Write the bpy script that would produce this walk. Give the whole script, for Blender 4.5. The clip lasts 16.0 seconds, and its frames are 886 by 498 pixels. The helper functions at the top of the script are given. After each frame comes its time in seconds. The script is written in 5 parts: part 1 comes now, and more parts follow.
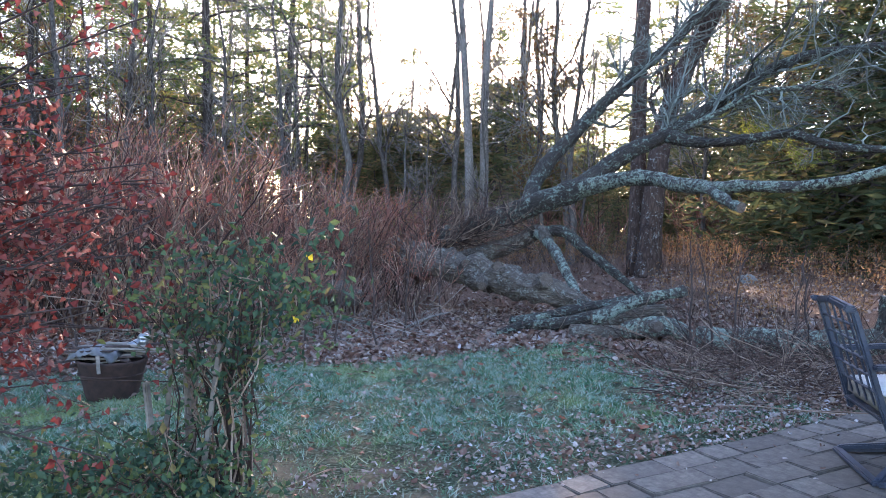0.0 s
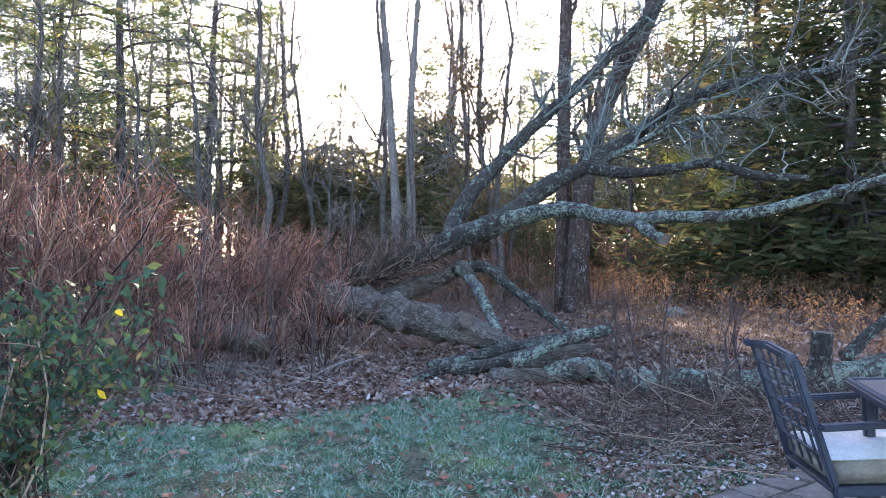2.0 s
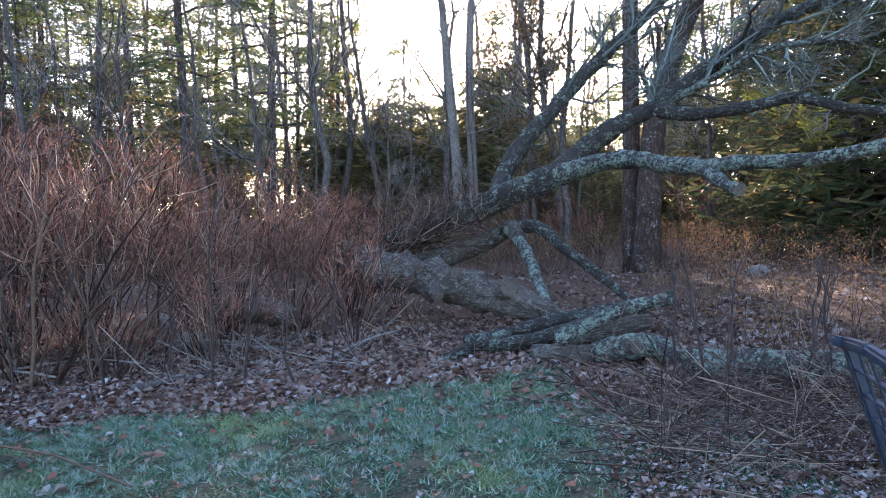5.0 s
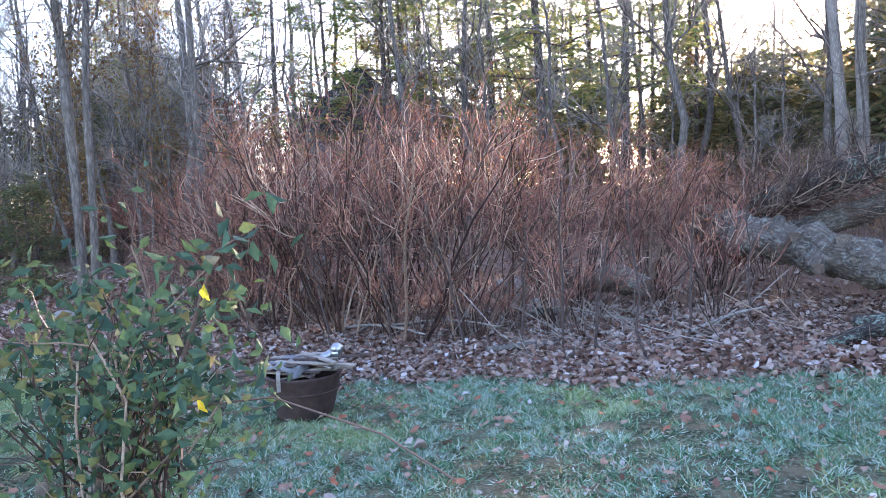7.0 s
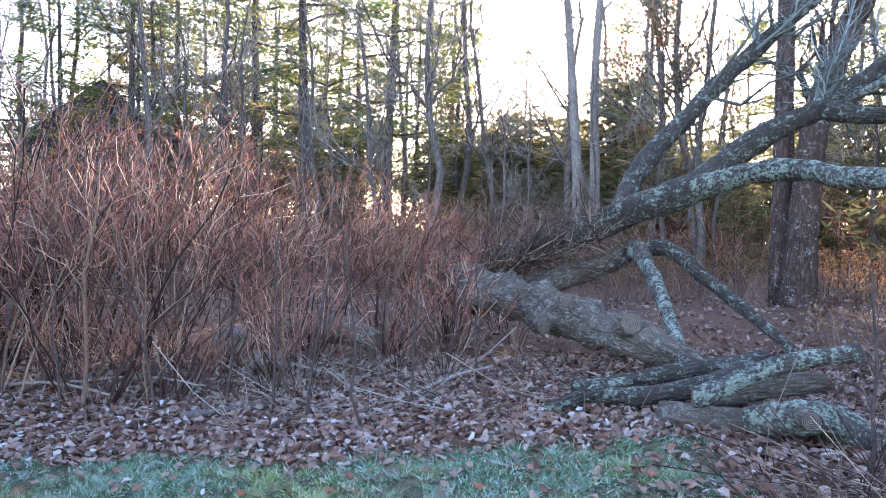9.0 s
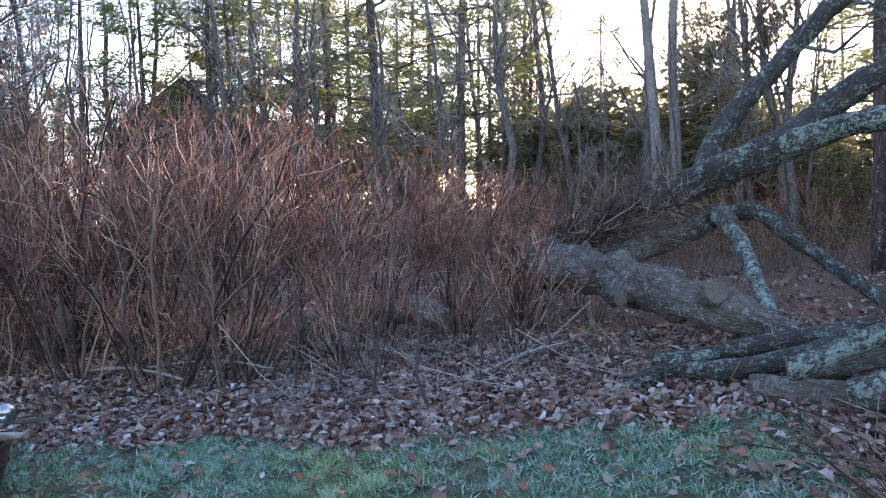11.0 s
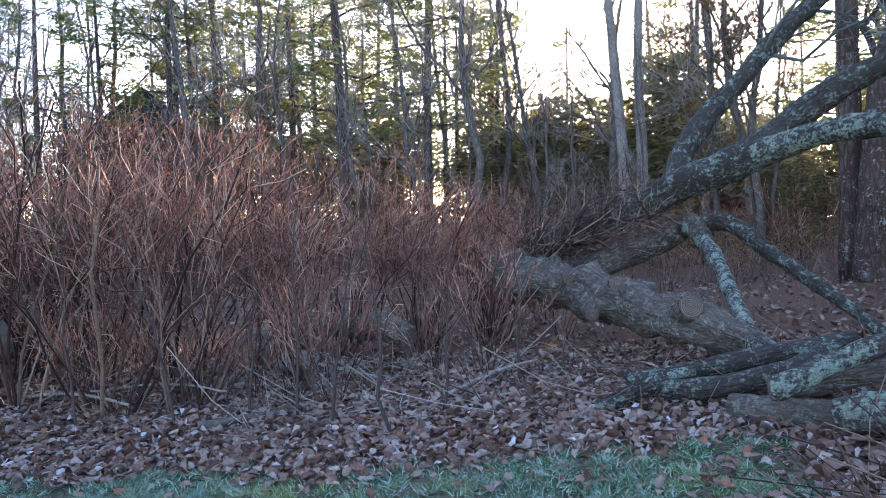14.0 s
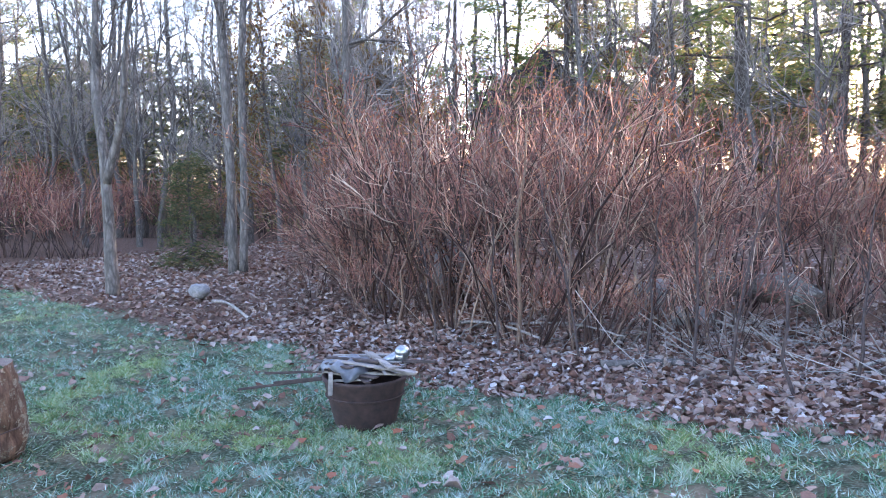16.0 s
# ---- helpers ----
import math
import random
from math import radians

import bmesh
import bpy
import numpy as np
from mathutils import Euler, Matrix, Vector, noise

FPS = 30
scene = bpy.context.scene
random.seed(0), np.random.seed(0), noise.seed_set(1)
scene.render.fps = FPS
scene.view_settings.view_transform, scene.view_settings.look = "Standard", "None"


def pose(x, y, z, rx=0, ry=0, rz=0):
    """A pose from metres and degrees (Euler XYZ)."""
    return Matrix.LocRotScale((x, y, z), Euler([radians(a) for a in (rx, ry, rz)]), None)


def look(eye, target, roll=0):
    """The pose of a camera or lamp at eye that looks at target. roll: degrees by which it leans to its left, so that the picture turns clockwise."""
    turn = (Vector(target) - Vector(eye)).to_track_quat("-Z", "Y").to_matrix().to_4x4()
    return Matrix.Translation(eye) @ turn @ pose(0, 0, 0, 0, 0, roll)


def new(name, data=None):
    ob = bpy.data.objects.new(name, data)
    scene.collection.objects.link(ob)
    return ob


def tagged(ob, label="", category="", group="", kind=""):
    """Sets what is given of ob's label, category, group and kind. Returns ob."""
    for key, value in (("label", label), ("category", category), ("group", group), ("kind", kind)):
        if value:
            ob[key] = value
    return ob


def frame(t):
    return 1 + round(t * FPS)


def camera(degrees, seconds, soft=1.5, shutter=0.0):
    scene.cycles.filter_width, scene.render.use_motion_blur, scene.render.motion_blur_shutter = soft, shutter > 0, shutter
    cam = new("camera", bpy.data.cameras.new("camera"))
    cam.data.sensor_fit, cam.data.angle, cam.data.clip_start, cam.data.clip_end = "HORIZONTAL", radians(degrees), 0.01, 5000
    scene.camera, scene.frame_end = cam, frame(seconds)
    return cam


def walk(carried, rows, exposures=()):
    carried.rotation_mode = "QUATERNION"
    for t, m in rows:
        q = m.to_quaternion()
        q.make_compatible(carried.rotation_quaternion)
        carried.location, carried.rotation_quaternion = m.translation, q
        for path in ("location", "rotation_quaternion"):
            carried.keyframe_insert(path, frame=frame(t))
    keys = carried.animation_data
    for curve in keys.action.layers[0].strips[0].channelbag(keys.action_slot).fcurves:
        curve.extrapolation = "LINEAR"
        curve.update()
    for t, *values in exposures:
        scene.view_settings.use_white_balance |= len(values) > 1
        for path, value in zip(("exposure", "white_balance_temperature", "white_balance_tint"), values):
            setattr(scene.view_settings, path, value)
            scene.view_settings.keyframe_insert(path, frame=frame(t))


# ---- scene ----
cam = camera(62.8, 16.0, soft=0.8, shutter=0.08)
PATH = [
    (0, (-0.539, -3.629, 1.335), (-0.627, -1.632, 1.281), 1.52),
    (0.5, (-0.447, -3.551, 1.333), (-0.614, -1.561, 1.217), -0.83),
    (1, (-0.323, -3.259, 1.327), (-0.522, -1.272, 1.224), 0.86),
    (1.5, (-0.248, -3.082, 1.317), (-0.402, -1.09, 1.217), -1.00),
    (2, (-0.263, -2.945, 1.365), (-0.177, -0.947, 1.411), 0.56),
    (2.5, (-0.204, -2.809, 1.356), (-0.017, -0.818, 1.342), -1.58),
    (3, (-0.052, -2.712, 1.405), (0.151, -0.723, 1.355), 0.51),
    (3.2, (-0.007, -2.684, 1.415), (0.201, -0.696, 1.361), 1.02),
    (5.3, (0.271, -1.825, 1.414), (0.051, 0.162, 1.343), 0.50),
    (5.5, (0.284, -1.774, 1.407), (-0.0, 0.204, 1.331), 1.89),
    (6, (0.278, -1.664, 1.395), (-0.256, 0.256, 1.232), -0.03),
    (6.5, (0.185, -1.578, 1.412), (-0.588, 0.266, 1.363), -0.55),
    (7, (0.156, -1.554, 1.398), (-0.882, 0.151, 1.267), -2.49),
    (7.5, (0.224, -1.251, 1.414), (-0.723, 0.51, 1.365), -1.59),
    (8, (0.291, -1.065, 1.43), (-0.531, 0.755, 1.314), 0.35),
    (8.5, (0.277, -0.798, 1.413), (-0.263, 1.125, 1.315), 0.20),
    (8.7, (0.247, -0.704, 1.419), (-0.207, 1.244, 1.392), 1.05),
    (10.8, (0.293, -0.301, 1.33), (-0.316, 1.603, 1.264), -0.07),
    (11, (0.296, -0.276, 1.325), (-0.37, 1.608, 1.25), -1.31),
    (11.5, (0.241, -0.132, 1.333), (-0.398, 1.763, 1.316), -1.95),
    (12, (0.135, 0.019, 1.32), (-0.484, 1.921, 1.355), -2.12),
    (12.5, (0.124, 0.053, 1.318), (-0.454, 1.968, 1.299), -1.71),
    (13, (0.155, 0.051, 1.322), (-0.405, 1.971, 1.294), -1.57),
    (13.5, (0.199, 0.034, 1.328), (-0.352, 1.956, 1.29), -1.27),
    (14, (0.232, 0.038, 1.333), (-0.351, 1.95, 1.288), -1.65),
    (14.5, (0.265, -0.006, 1.339), (-0.515, 1.835, 1.274), -2.06),
    (15, (0.268, -0.108, 1.345), (-0.811, 1.571, 1.22), -2.01),
    (15.5, (0.287, -0.232, 1.366), (-1.004, 1.287, 1.208), -1.76),
    (16, (0.27, -0.395, 1.376), (-1.174, 0.98, 1.221), -0.63),
]
walk(cam, [(t, look(eye, target, roll)) for t, eye, target, roll in PATH],
     exposures=[(t, stops + .42, 6300 + 250 * (stops - 2.5), 25 + 6 * (stops - 2.5)) for t, stops in ((0, 2.5), (0.5, 2.75), (1, 2.5), (1.5, 2.6), (2, 2.55), (2.5, 2.15), (3, 2.55), (5.4, 2.25), (6, 3.05), (6.5, 2.95), (7, 3.05), (7.5, 3.15), (8, 2.9), (8.5, 3.1), (8.7, 3.1), (11, 2.4), (11.5, 2.8), (12, 2.2), (12.5, 2.4), (13, 2.55), (14.5, 2.45), (15, 2.8), (15.5, 3.05), (16, 3.2))])

# ---- light: a low winter sun ahead, behind the woods ----
SUN = Vector((-0.033, 0.97, 0.245)).normalized()
world = bpy.data.worlds.new("sky")
scene.world = world
world.use_nodes = True
sky = world.node_tree.nodes.new("ShaderNodeTexSky")
sky.sky_type, sky.sun_disc = 'NISHITA', False
sky.sun_elevation = math.asin(SUN.z)
sky.sun_rotation = math.atan2(SUN.x, SUN.y)
sky.altitude, sky.air_density, sky.dust_density, sky.ozone_density = 50, 1.0, 1.2, 1.6
backdrop = world.node_tree.nodes["Background"]
backdrop.inputs["Strength"].default_value = 0.15
world.node_tree.links.new(sky.outputs[0], backdrop.inputs["Color"])
lamp = bpy.data.lights.new("sun", 'SUN')
lamp.energy, lamp.angle, lamp.color = 2.8, radians(0.55), (1.0, 0.80, 0.58)
sun = new("sun", lamp)
sun.matrix_world = look(SUN * 60, (0, 0, 0))

# ---- materials ----
def mat(name):
    m = bpy.data.materials.new(name)
    m.use_nodes = True
    nt = m.node_tree
    return m, nt, nt.nodes["Principled BSDF"]

def node(nt, kind, **inputs):
    n = nt.nodes.new(kind)
    for k, v in inputs.items():
        n.inputs[k.replace("_", " ")].default_value = v
    return n

def ramp(nt, fac, *stops):
    r = nt.nodes.new("ShaderNodeValToRGB")
    while len(r.color_ramp.elements) < len(stops):
        r.color_ramp.elements.new(0.5)
    for e, (p, c) in zip(r.color_ramp.elements, stops):
        e.position, e.color = p, (*c, 1)
    nt.links.new(fac, r.inputs[0])
    return r.outputs[0]

def coords(nt, scale=(1, 1, 1), kind="Object"):
    tc, mp = nt.nodes.new("ShaderNodeTexCoord"), nt.nodes.new("ShaderNodeMapping")
    mp.inputs["Scale"].default_value = scale
    nt.links.new(tc.outputs[kind], mp.inputs[0])
    return mp.outputs[0]

def noise_tex(nt, vec, scale, detail=5.0, rough=0.6):
    n = node(nt, "ShaderNodeTexNoise", Scale=scale, Detail=detail, Roughness=rough)
    nt.links.new(vec, n.inputs["Vector"])
    return n.outputs["Fac"]

def mix(nt, fac, a, b, blend='MIX'):
    n = nt.nodes.new("ShaderNodeMix")
    n.data_type, n.blend_type = 'RGBA', blend
    for sock, v in ((n.inputs[0], fac), (n.inputs[6], a), (n.inputs[7], b)):
        if isinstance(v, bpy.types.NodeSocket):
            nt.links.new(v, sock)
        else:
            sock.default_value = v if isinstance(v, float) else (*v, 1)
    return n.outputs[2]

def bump(nt, bsdf, height, strength=0.5, distance=0.02):
    b = node(nt, "ShaderNodeBump", Strength=strength, Distance=distance)
    nt.links.new(height, b.inputs["Height"])
    nt.links.new(b.outputs[0], bsdf.inputs["Normal"])

def bark(name, dark, light, lichen=None, amount=0.5, stretch=0.25, scale=9.0, relief=0.03, grain=False):
    """Furrowed bark. grain: the furrows follow the limb, by its mesh's own grain attribute."""
    m, nt, b = mat(name)
    w = coords(nt)
    if grain:
        at = nt.nodes.new("ShaderNodeAttribute")
        at.attribute_name = "grain"
        mp = nt.nodes.new("ShaderNodeMapping")
        mp.inputs["Scale"].default_value = (1, 1, stretch)
        nt.links.new(at.outputs["Vector"], mp.inputs[0])
        v = mp.outputs[0]
    else:
        v = coords(nt, (1, 1, stretch))
    warp = node(nt, "ShaderNodeTexNoise", Scale=scale * .6, Detail=3.0)
    nt.links.new(v, warp.inputs["Vector"])
    bent = nt.nodes.new("ShaderNodeVectorMath")
    bent.operation = 'MULTIPLY_ADD'
    nt.links.new(warp.outputs["Color"], bent.inputs[0])
    bent.inputs[1].default_value = (1.6 / scale,) * 3
    nt.links.new(v, bent.inputs[2])
    fine = noise_tex(nt, v, scale * 4, 8, .7)
    vor = node(nt, "ShaderNodeTexVoronoi", Scale=scale)
    vor.feature = 'DISTANCE_TO_EDGE'
    nt.links.new(bent.outputs[0], vor.inputs["Vector"])
    col = ramp(nt, fine, (0.34, dark), (0.66, light))
    # shade painted into the furrows: cell edges go far below the dark tone
    col = mix(nt, ramp(nt, vor.outputs["Distance"], (0.0, (0.25,) * 3), (0.32, (1,) * 3)), tuple(c * 0.3 for c in dark), col)
    big = noise_tex(nt, w, 1.3)
    col = mix(nt, ramp(nt, big, (0.35, (0,) * 3), (0.7, (0.4,) * 3)), col, light)
    if lichen:
        spots = noise_tex(nt, w, 26.0, 10, 0.75)
        patch = noise_tex(nt, w, 7.0, 5, 0.65)
        both = nt.nodes.new("ShaderNodeMath")
        both.operation = 'MULTIPLY_ADD'
        nt.links.new(patch, both.inputs[0])
        both.inputs[1].default_value = 0.6
        nt.links.new(spots, both.inputs[2])
        tint = ramp(nt, noise_tex(nt, w, 60, 6, .7), (.35, tuple(c * .45 for c in lichen)), (.62, lichen))
        col = mix(nt, ramp(nt, both.outputs[0], (amount, (0,) * 3), (amount + .09, (0.9,) * 3)), col, tint)
    nt.links.new(col, b.inputs["Base Color"])
    b.inputs["Roughness"].default_value = 0.92
    b.inputs["Specular IOR Level"].default_value = 0.2
    h = nt.nodes.new("ShaderNodeMath")
    h.operation = 'MULTIPLY_ADD'
    nt.links.new(fine, h.inputs[0])
    h.inputs[1].default_value = .5
    nt.links.new(vor.outputs["Distance"], h.inputs[2])
    bump(nt, b, h.outputs[0], 1.0, relief)
    return m

def foliage(name, *stops, glow=0.45, rough=0.55, by="island"):
    """Thin leaves: colour varies leaf by leaf, and light passes through them."""
    m, nt, b = mat(name)
    if by == "island":
        src = nt.nodes.new("ShaderNodeNewGeometry").outputs["Random Per Island"]
    else:
        src = nt.nodes.new("ShaderNodeObjectInfo").outputs["Random"]
    v = coords(nt)
    col = ramp(nt, src, *stops)
    col = mix(nt, ramp(nt, noise_tex(nt, v, 60), (0.35, (0,) * 3), (0.75, (0.5,) * 3)), col, tuple(c * 0.5 for c in stops[0][1]))
    nt.links.new(col, b.inputs["Base Color"])
    b.inputs["Roughness"].default_value = rough
    b.inputs["Specular IOR Level"].default_value = 0.12
    if glow:
        tr, ms = nt.nodes.new("ShaderNodeBsdfTranslucent"), nt.nodes.new("ShaderNodeMixShader")
        ms.inputs[0].default_value = glow
        nt.links.new(col, tr.inputs[0])
        nt.links.new(b.outputs[0], ms.inputs[1])
        nt.links.new(tr.outputs[0], ms.inputs[2])
        nt.links.new(ms.outputs[0], nt.nodes["Material Output"].inputs[0])
    return m

def plain(name, a, b_, scale=20.0, rough=0.6, metal=0.0, relief=0.003, spec=0.5, stretch=(1, 1, 1), vary=0.0):
    m, nt, b = mat(name)
    v = coords(nt, stretch)
    n1, n2 = noise_tex(nt, v, scale), noise_tex(nt, v, scale * 0.15, 3)
    col = ramp(nt, n1, (0.3, a), (0.7, b_))
    col = mix(nt, ramp(nt, n2, (0.4, (0,) * 3), (0.75, (0.4,) * 3)), col, tuple(c * 0.6 for c in a))
    if vary:
        oi = nt.nodes.new("ShaderNodeObjectInfo")
        col = mix(nt, ramp(nt, oi.outputs["Random"], (0, (0,) * 3), (1, (vary,) * 3)), col, tuple(c * 0.55 for c in a))
    nt.links.new(col, b.inputs["Base Color"])
    b.inputs["Roughness"].default_value, b.inputs["Metallic"].default_value = rough, metal
    b.inputs["Specular IOR Level"].default_value = spec
    bump(nt, b, n1, 0.6, relief)
    return m

LICHEN = (0.25, 0.33, 0.28)
M_BARK = bark("bark_grey", (0.07, 0.06, 0.052), (0.20, 0.18, 0.16), scale=14, relief=.02)
M_BARK_PINE = bark("bark_pine", (0.05, 0.04, 0.036), (0.15, 0.125, 0.11), stretch=0.18, scale=9)
M_BARK_PALE = bark("bark_pale", (0.15, 0.135, 0.12), (0.34, 0.31, 0.28), scale=26, relief=.012)
# dark and light tones spread apart to paint in shadows of knobbly relief
M_FALLEN = bark("bark_fallen", (0.03, 0.025, 0.021), (0.25, 0.215, 0.18), (0.30, 0.32, 0.285), 0.84, .3, 22, 0.07, True)
M_LIMB = bark("bark_lichen", (0.025, 0.022, 0.02), (0.10, 0.09, 0.08), LICHEN, 0.835, .3, 26, 0.05, True)
M_LIMB_PALE = bark("bark_lichen_thick", (0.03, 0.027, 0.025), (0.13, 0.12, 0.11), (0.31, 0.40, 0.33), 0.775, .3, 26, 0.05, True)
M_STAND = bark("bark_red_lichen", (0.04, 0.027, 0.023), (0.13, 0.088, 0.072), (0.36, 0.38, 0.37), 0.87, 0.22, 13, 0.04)
# the palest stops of the twig and stem ramps paint in sunlit canes
M_TWIG = foliage("twig_brown", (0, (0.035, 0.025, 0.022)), (0.5, (0.10, 0.065, 0.055)), (0.8, (0.22, 0.155, 0.12)), (1, (0.45, 0.36, 0.28)), glow=0.0, rough=0.7)
M_STEM = foliage("stem_brown", (0, (0.022, 0.013, 0.012)), (0.5, (0.07, 0.042, 0.034)), (0.8, (0.20, 0.135, 0.10)), (1, (0.36, 0.28, 0.21)), glow=0.0, rough=0.5, by="object")
M_TWIG_RED = foliage("twig_red", (0, (0.08, 0.033, 0.03)), (0.45, (0.30, 0.13, 0.10)), (0.8, (0.46, 0.25, 0.18)), (1, (0.62, 0.50, 0.38)), glow=0.0, rough=0.6)
# russet buds, brightened to paint in low sun on the shrub tops
M_BUD_LIT = foliage("bud_russet_lit", (0, (0.28, 0.09, 0.045)), (0.6, (0.48, 0.19, 0.08)), (1, (0.58, 0.32, 0.15)), glow=0.5)
M_DARKSTEM = plain("stem_dark", (0.025, 0.018, 0.016), (0.07, 0.045, 0.04), 30, 0.8)
M_TWIG_GREY = foliage("twig_grey", (0, (0.15, 0.14, 0.13)), (1, (0.38, 0.345, 0.31)), glow=0.0, rough=0.85)
M_LITTER = foliage("leaf_litter", (0, (0.10, 0.05, 0.036)), (0.3, (0.21, 0.12, 0.09)), (0.65, (0.27, 0.20, 0.165)), (1, (0.40, 0.345, 0.31)), glow=0.12, rough=0.7)
M_FROSTLEAF = foliage("leaf_frosted", (0, (0.13, 0.075, 0.055)), (0.35, (0.28, 0.21, 0.18)), (0.7, (0.40, 0.36, 0.34)), (1, (0.56, 0.56, 0.58)), glow=0.1, rough=0.75)
M_GRASS = foliage("grass_frosted", (0, (0.03, 0.085, 0.04)), (0.4, (0.09, 0.24, 0.13)), (0.62, (0.20, 0.39, 0.26)), (0.8, (0.56, 0.66, 0.62)), (0.9, (0.36, 0.32, 0.15)), (1, (0.28, 0.22, 0.14)), glow=0.25, rough=0.6)
nt = M_GRASS.node_tree
b = nt.nodes["Principled BSDF"]
rime = mix(nt, ramp(nt, noise_tex(nt, coords(nt), 7, 6, .7), (.5, (0,) * 3), (.66, (.75,) * 3)), b.inputs["Base Color"].links[0].from_socket, (.42, .52, .52))
moss = mix(nt, ramp(nt, noise_tex(nt, coords(nt), .75, 3, .5), (.52, (0,) * 3), (.68, (.6,) * 3)), rime, (.30, .36, .10))
nt.links.new(moss, b.inputs["Base Color"])
# pine needles: base colour raised towards yellow-green as if backlit
M_NEEDLE = foliage("needles", (0, (0.10, 0.15, 0.06)), (0.6, (0.21, 0.25, 0.09)), (1, (0.38, 0.28, 0.10)), glow=0.6)
M_NEEDLE_DARK = foliage("needles_dark", (0, (0.05, 0.075, 0.04)), (0.6, (0.10, 0.115, 0.05)), (1, (0.20, 0.15, 0.07)), glow=0.5)
# lighter copy of the dark needles, backlight painted in for distant trees
M_NEEDLE_FAR = foliage("needles_far_lit", (0, (0.10, 0.12, 0.06)), (0.6, (0.20, 0.20, 0.09)), (1, (0.36, 0.25, 0.13)), glow=0.6)
M_TWIG_LICHEN = foliage("twig_lichen", (0, (0.07, 0.075, 0.07)), (.6, (0.14, 0.16, 0.15)), (1, (0.27, 0.33, 0.30)), glow=0.0, rough=0.85)
M_ROTTEN = bark("bark_rotten", (0.06, 0.03, 0.02), (0.21, 0.125, 0.08), (.30, .27, .2), .82, .3, 14, .02, True)
# needle colour with sunlight painted in, for the sprigs by the sun gap
M_NEEDLE_LIT = foliage("needles_sunlit", (0, (0.16, 0.2, 0.03)), (1, (0.28, 0.3, 0.06)), glow=0.5)
M_RED = foliage("leaf_red", (0, (0.12, 0.024, 0.022)), (0.5, (0.20, 0.05, 0.044)), (1, (0.29, 0.14, 0.12)), glow=0.35)
M_VINE = foliage("leaf_vine", (0, (0.028, 0.065, 0.05)), (0.6, (0.07, 0.13, 0.075)), (0.9, (0.11, 0.16, 0.055)), (1, (0.25, 0.19, 0.08)), glow=0.3, rough=0.6)
M_YELLOW = foliage("leaf_yellow", (0, (0.62, 0.50, 0.04)), (1, (0.70, 0.58, 0.06)), glow=0.5)
M_OAKLEAF = foliage("leaf_dry_oak", (0, (0.13, 0.07, 0.035)), (0.6, (0.22, 0.13, 0.06)), (1, (0.24, 0.20, 0.07)), glow=0.5)
M_RUSSET = foliage("leaf_russet", (0, (0.20, 0.10, 0.05)), (1, (0.34, 0.21, 0.10)), glow=0.4)
M_ROOT = foliage("torn_root", (0, (0.09, 0.045, 0.03)), (0.6, (0.18, 0.095, 0.065)), (1, (0.28, 0.19, 0.13)), glow=0.0, rough=0.9)
M_CUT, nt, b = mat("cut_wood")
at = nt.nodes.new("ShaderNodeAttribute")
at.attribute_name = "grain"
flat = nt.nodes.new("ShaderNodeVectorMath")
flat.operation = 'MULTIPLY'
flat.inputs[1].default_value = (1, 1, 0)
nt.links.new(at.outputs["Vector"], flat.inputs[0])
ring = node(nt, "ShaderNodeTexWave", Scale=24.0, Distortion=2.0, Detail=3.0)
ring.wave_type, ring.rings_direction = 'RINGS', 'SPHERICAL'
nt.links.new(flat.outputs[0], ring.inputs["Vector"])
col = ramp(nt, ring.outputs["Fac"], (.2, (.05, .038, .03)), (.7, (.17, .14, .115)))
nt.links.new(mix(nt, ramp(nt, noise_tex(nt, coords(nt), 25), (.4, (0,) * 3), (.65, (.7,) * 3)), col, (.06, .045, .038)), b.inputs["Base Color"])
b.inputs["Roughness"].default_value = .9
bump(nt, b, ring.outputs["Fac"], .6, .008)
M_METAL = plain("painted_metal", (0.018, 0.026, 0.045), (0.035, 0.05, 0.08), 40, 0.45, 0.1, 0.001)
M_TABLE = plain("table_top", (0.07, 0.055, 0.055), (0.13, 0.105, 0.10), 14, 0.5, 0, 0.002)
M_CUSHION = plain("cushion_frosted", (0.42, 0.45, 0.47), (0.6, 0.63, 0.66), 60, 0.9, 0, 0.002)
M_CUSHSIDE = plain("cushion_side", (0.17, 0.155, 0.125), (0.27, 0.25, 0.21), 50, 0.9, 0, 0.003)
M_PAVER = plain("paver", (0.07, 0.061, 0.053), (0.20, 0.178, 0.155), 26, 0.85, 0, 0.006, vary=0.7)
M_RUST = plain("rusted_steel", (0.018, 0.012, 0.011), (0.06, 0.03, 0.024), 18, 0.85, 0.1, 0.003)
M_WOOD = plain("grey_wood", (0.10, 0.088, 0.075), (0.28, 0.25, 0.22), 18, 0.85, 0, 0.004, stretch=(0.15, 1, 1))
M_TARP = plain("tarp", (0.15, 0.16, 0.18), (0.30, 0.32, 0.345), 9, 0.45, 0, 0.01)
M_CHROME = plain("dull_chrome", (0.16, 0.17, 0.18), (0.45, 0.47, 0.48), 30, 0.3, 0.9, 0.001)
M_STONE = plain("granite", (0.11, 0.105, 0.10), (0.23, 0.225, 0.215), 40, 0.9, 0, 0.01)
M_ROOF = plain("roof_shingle", (0.03, 0.032, 0.036), (0.06, 0.06, 0.066), 8, 0.9)
M_SIDING = plain("house_siding", (0.10, 0.11, 0.125), (0.15, 0.16, 0.175), 5, 0.8)
M_GLASSDARK = plain("window_glass", (0.02, 0.025, 0.03), (0.03, 0.035, 0.04), 3, 0.08, 0, 0.0)

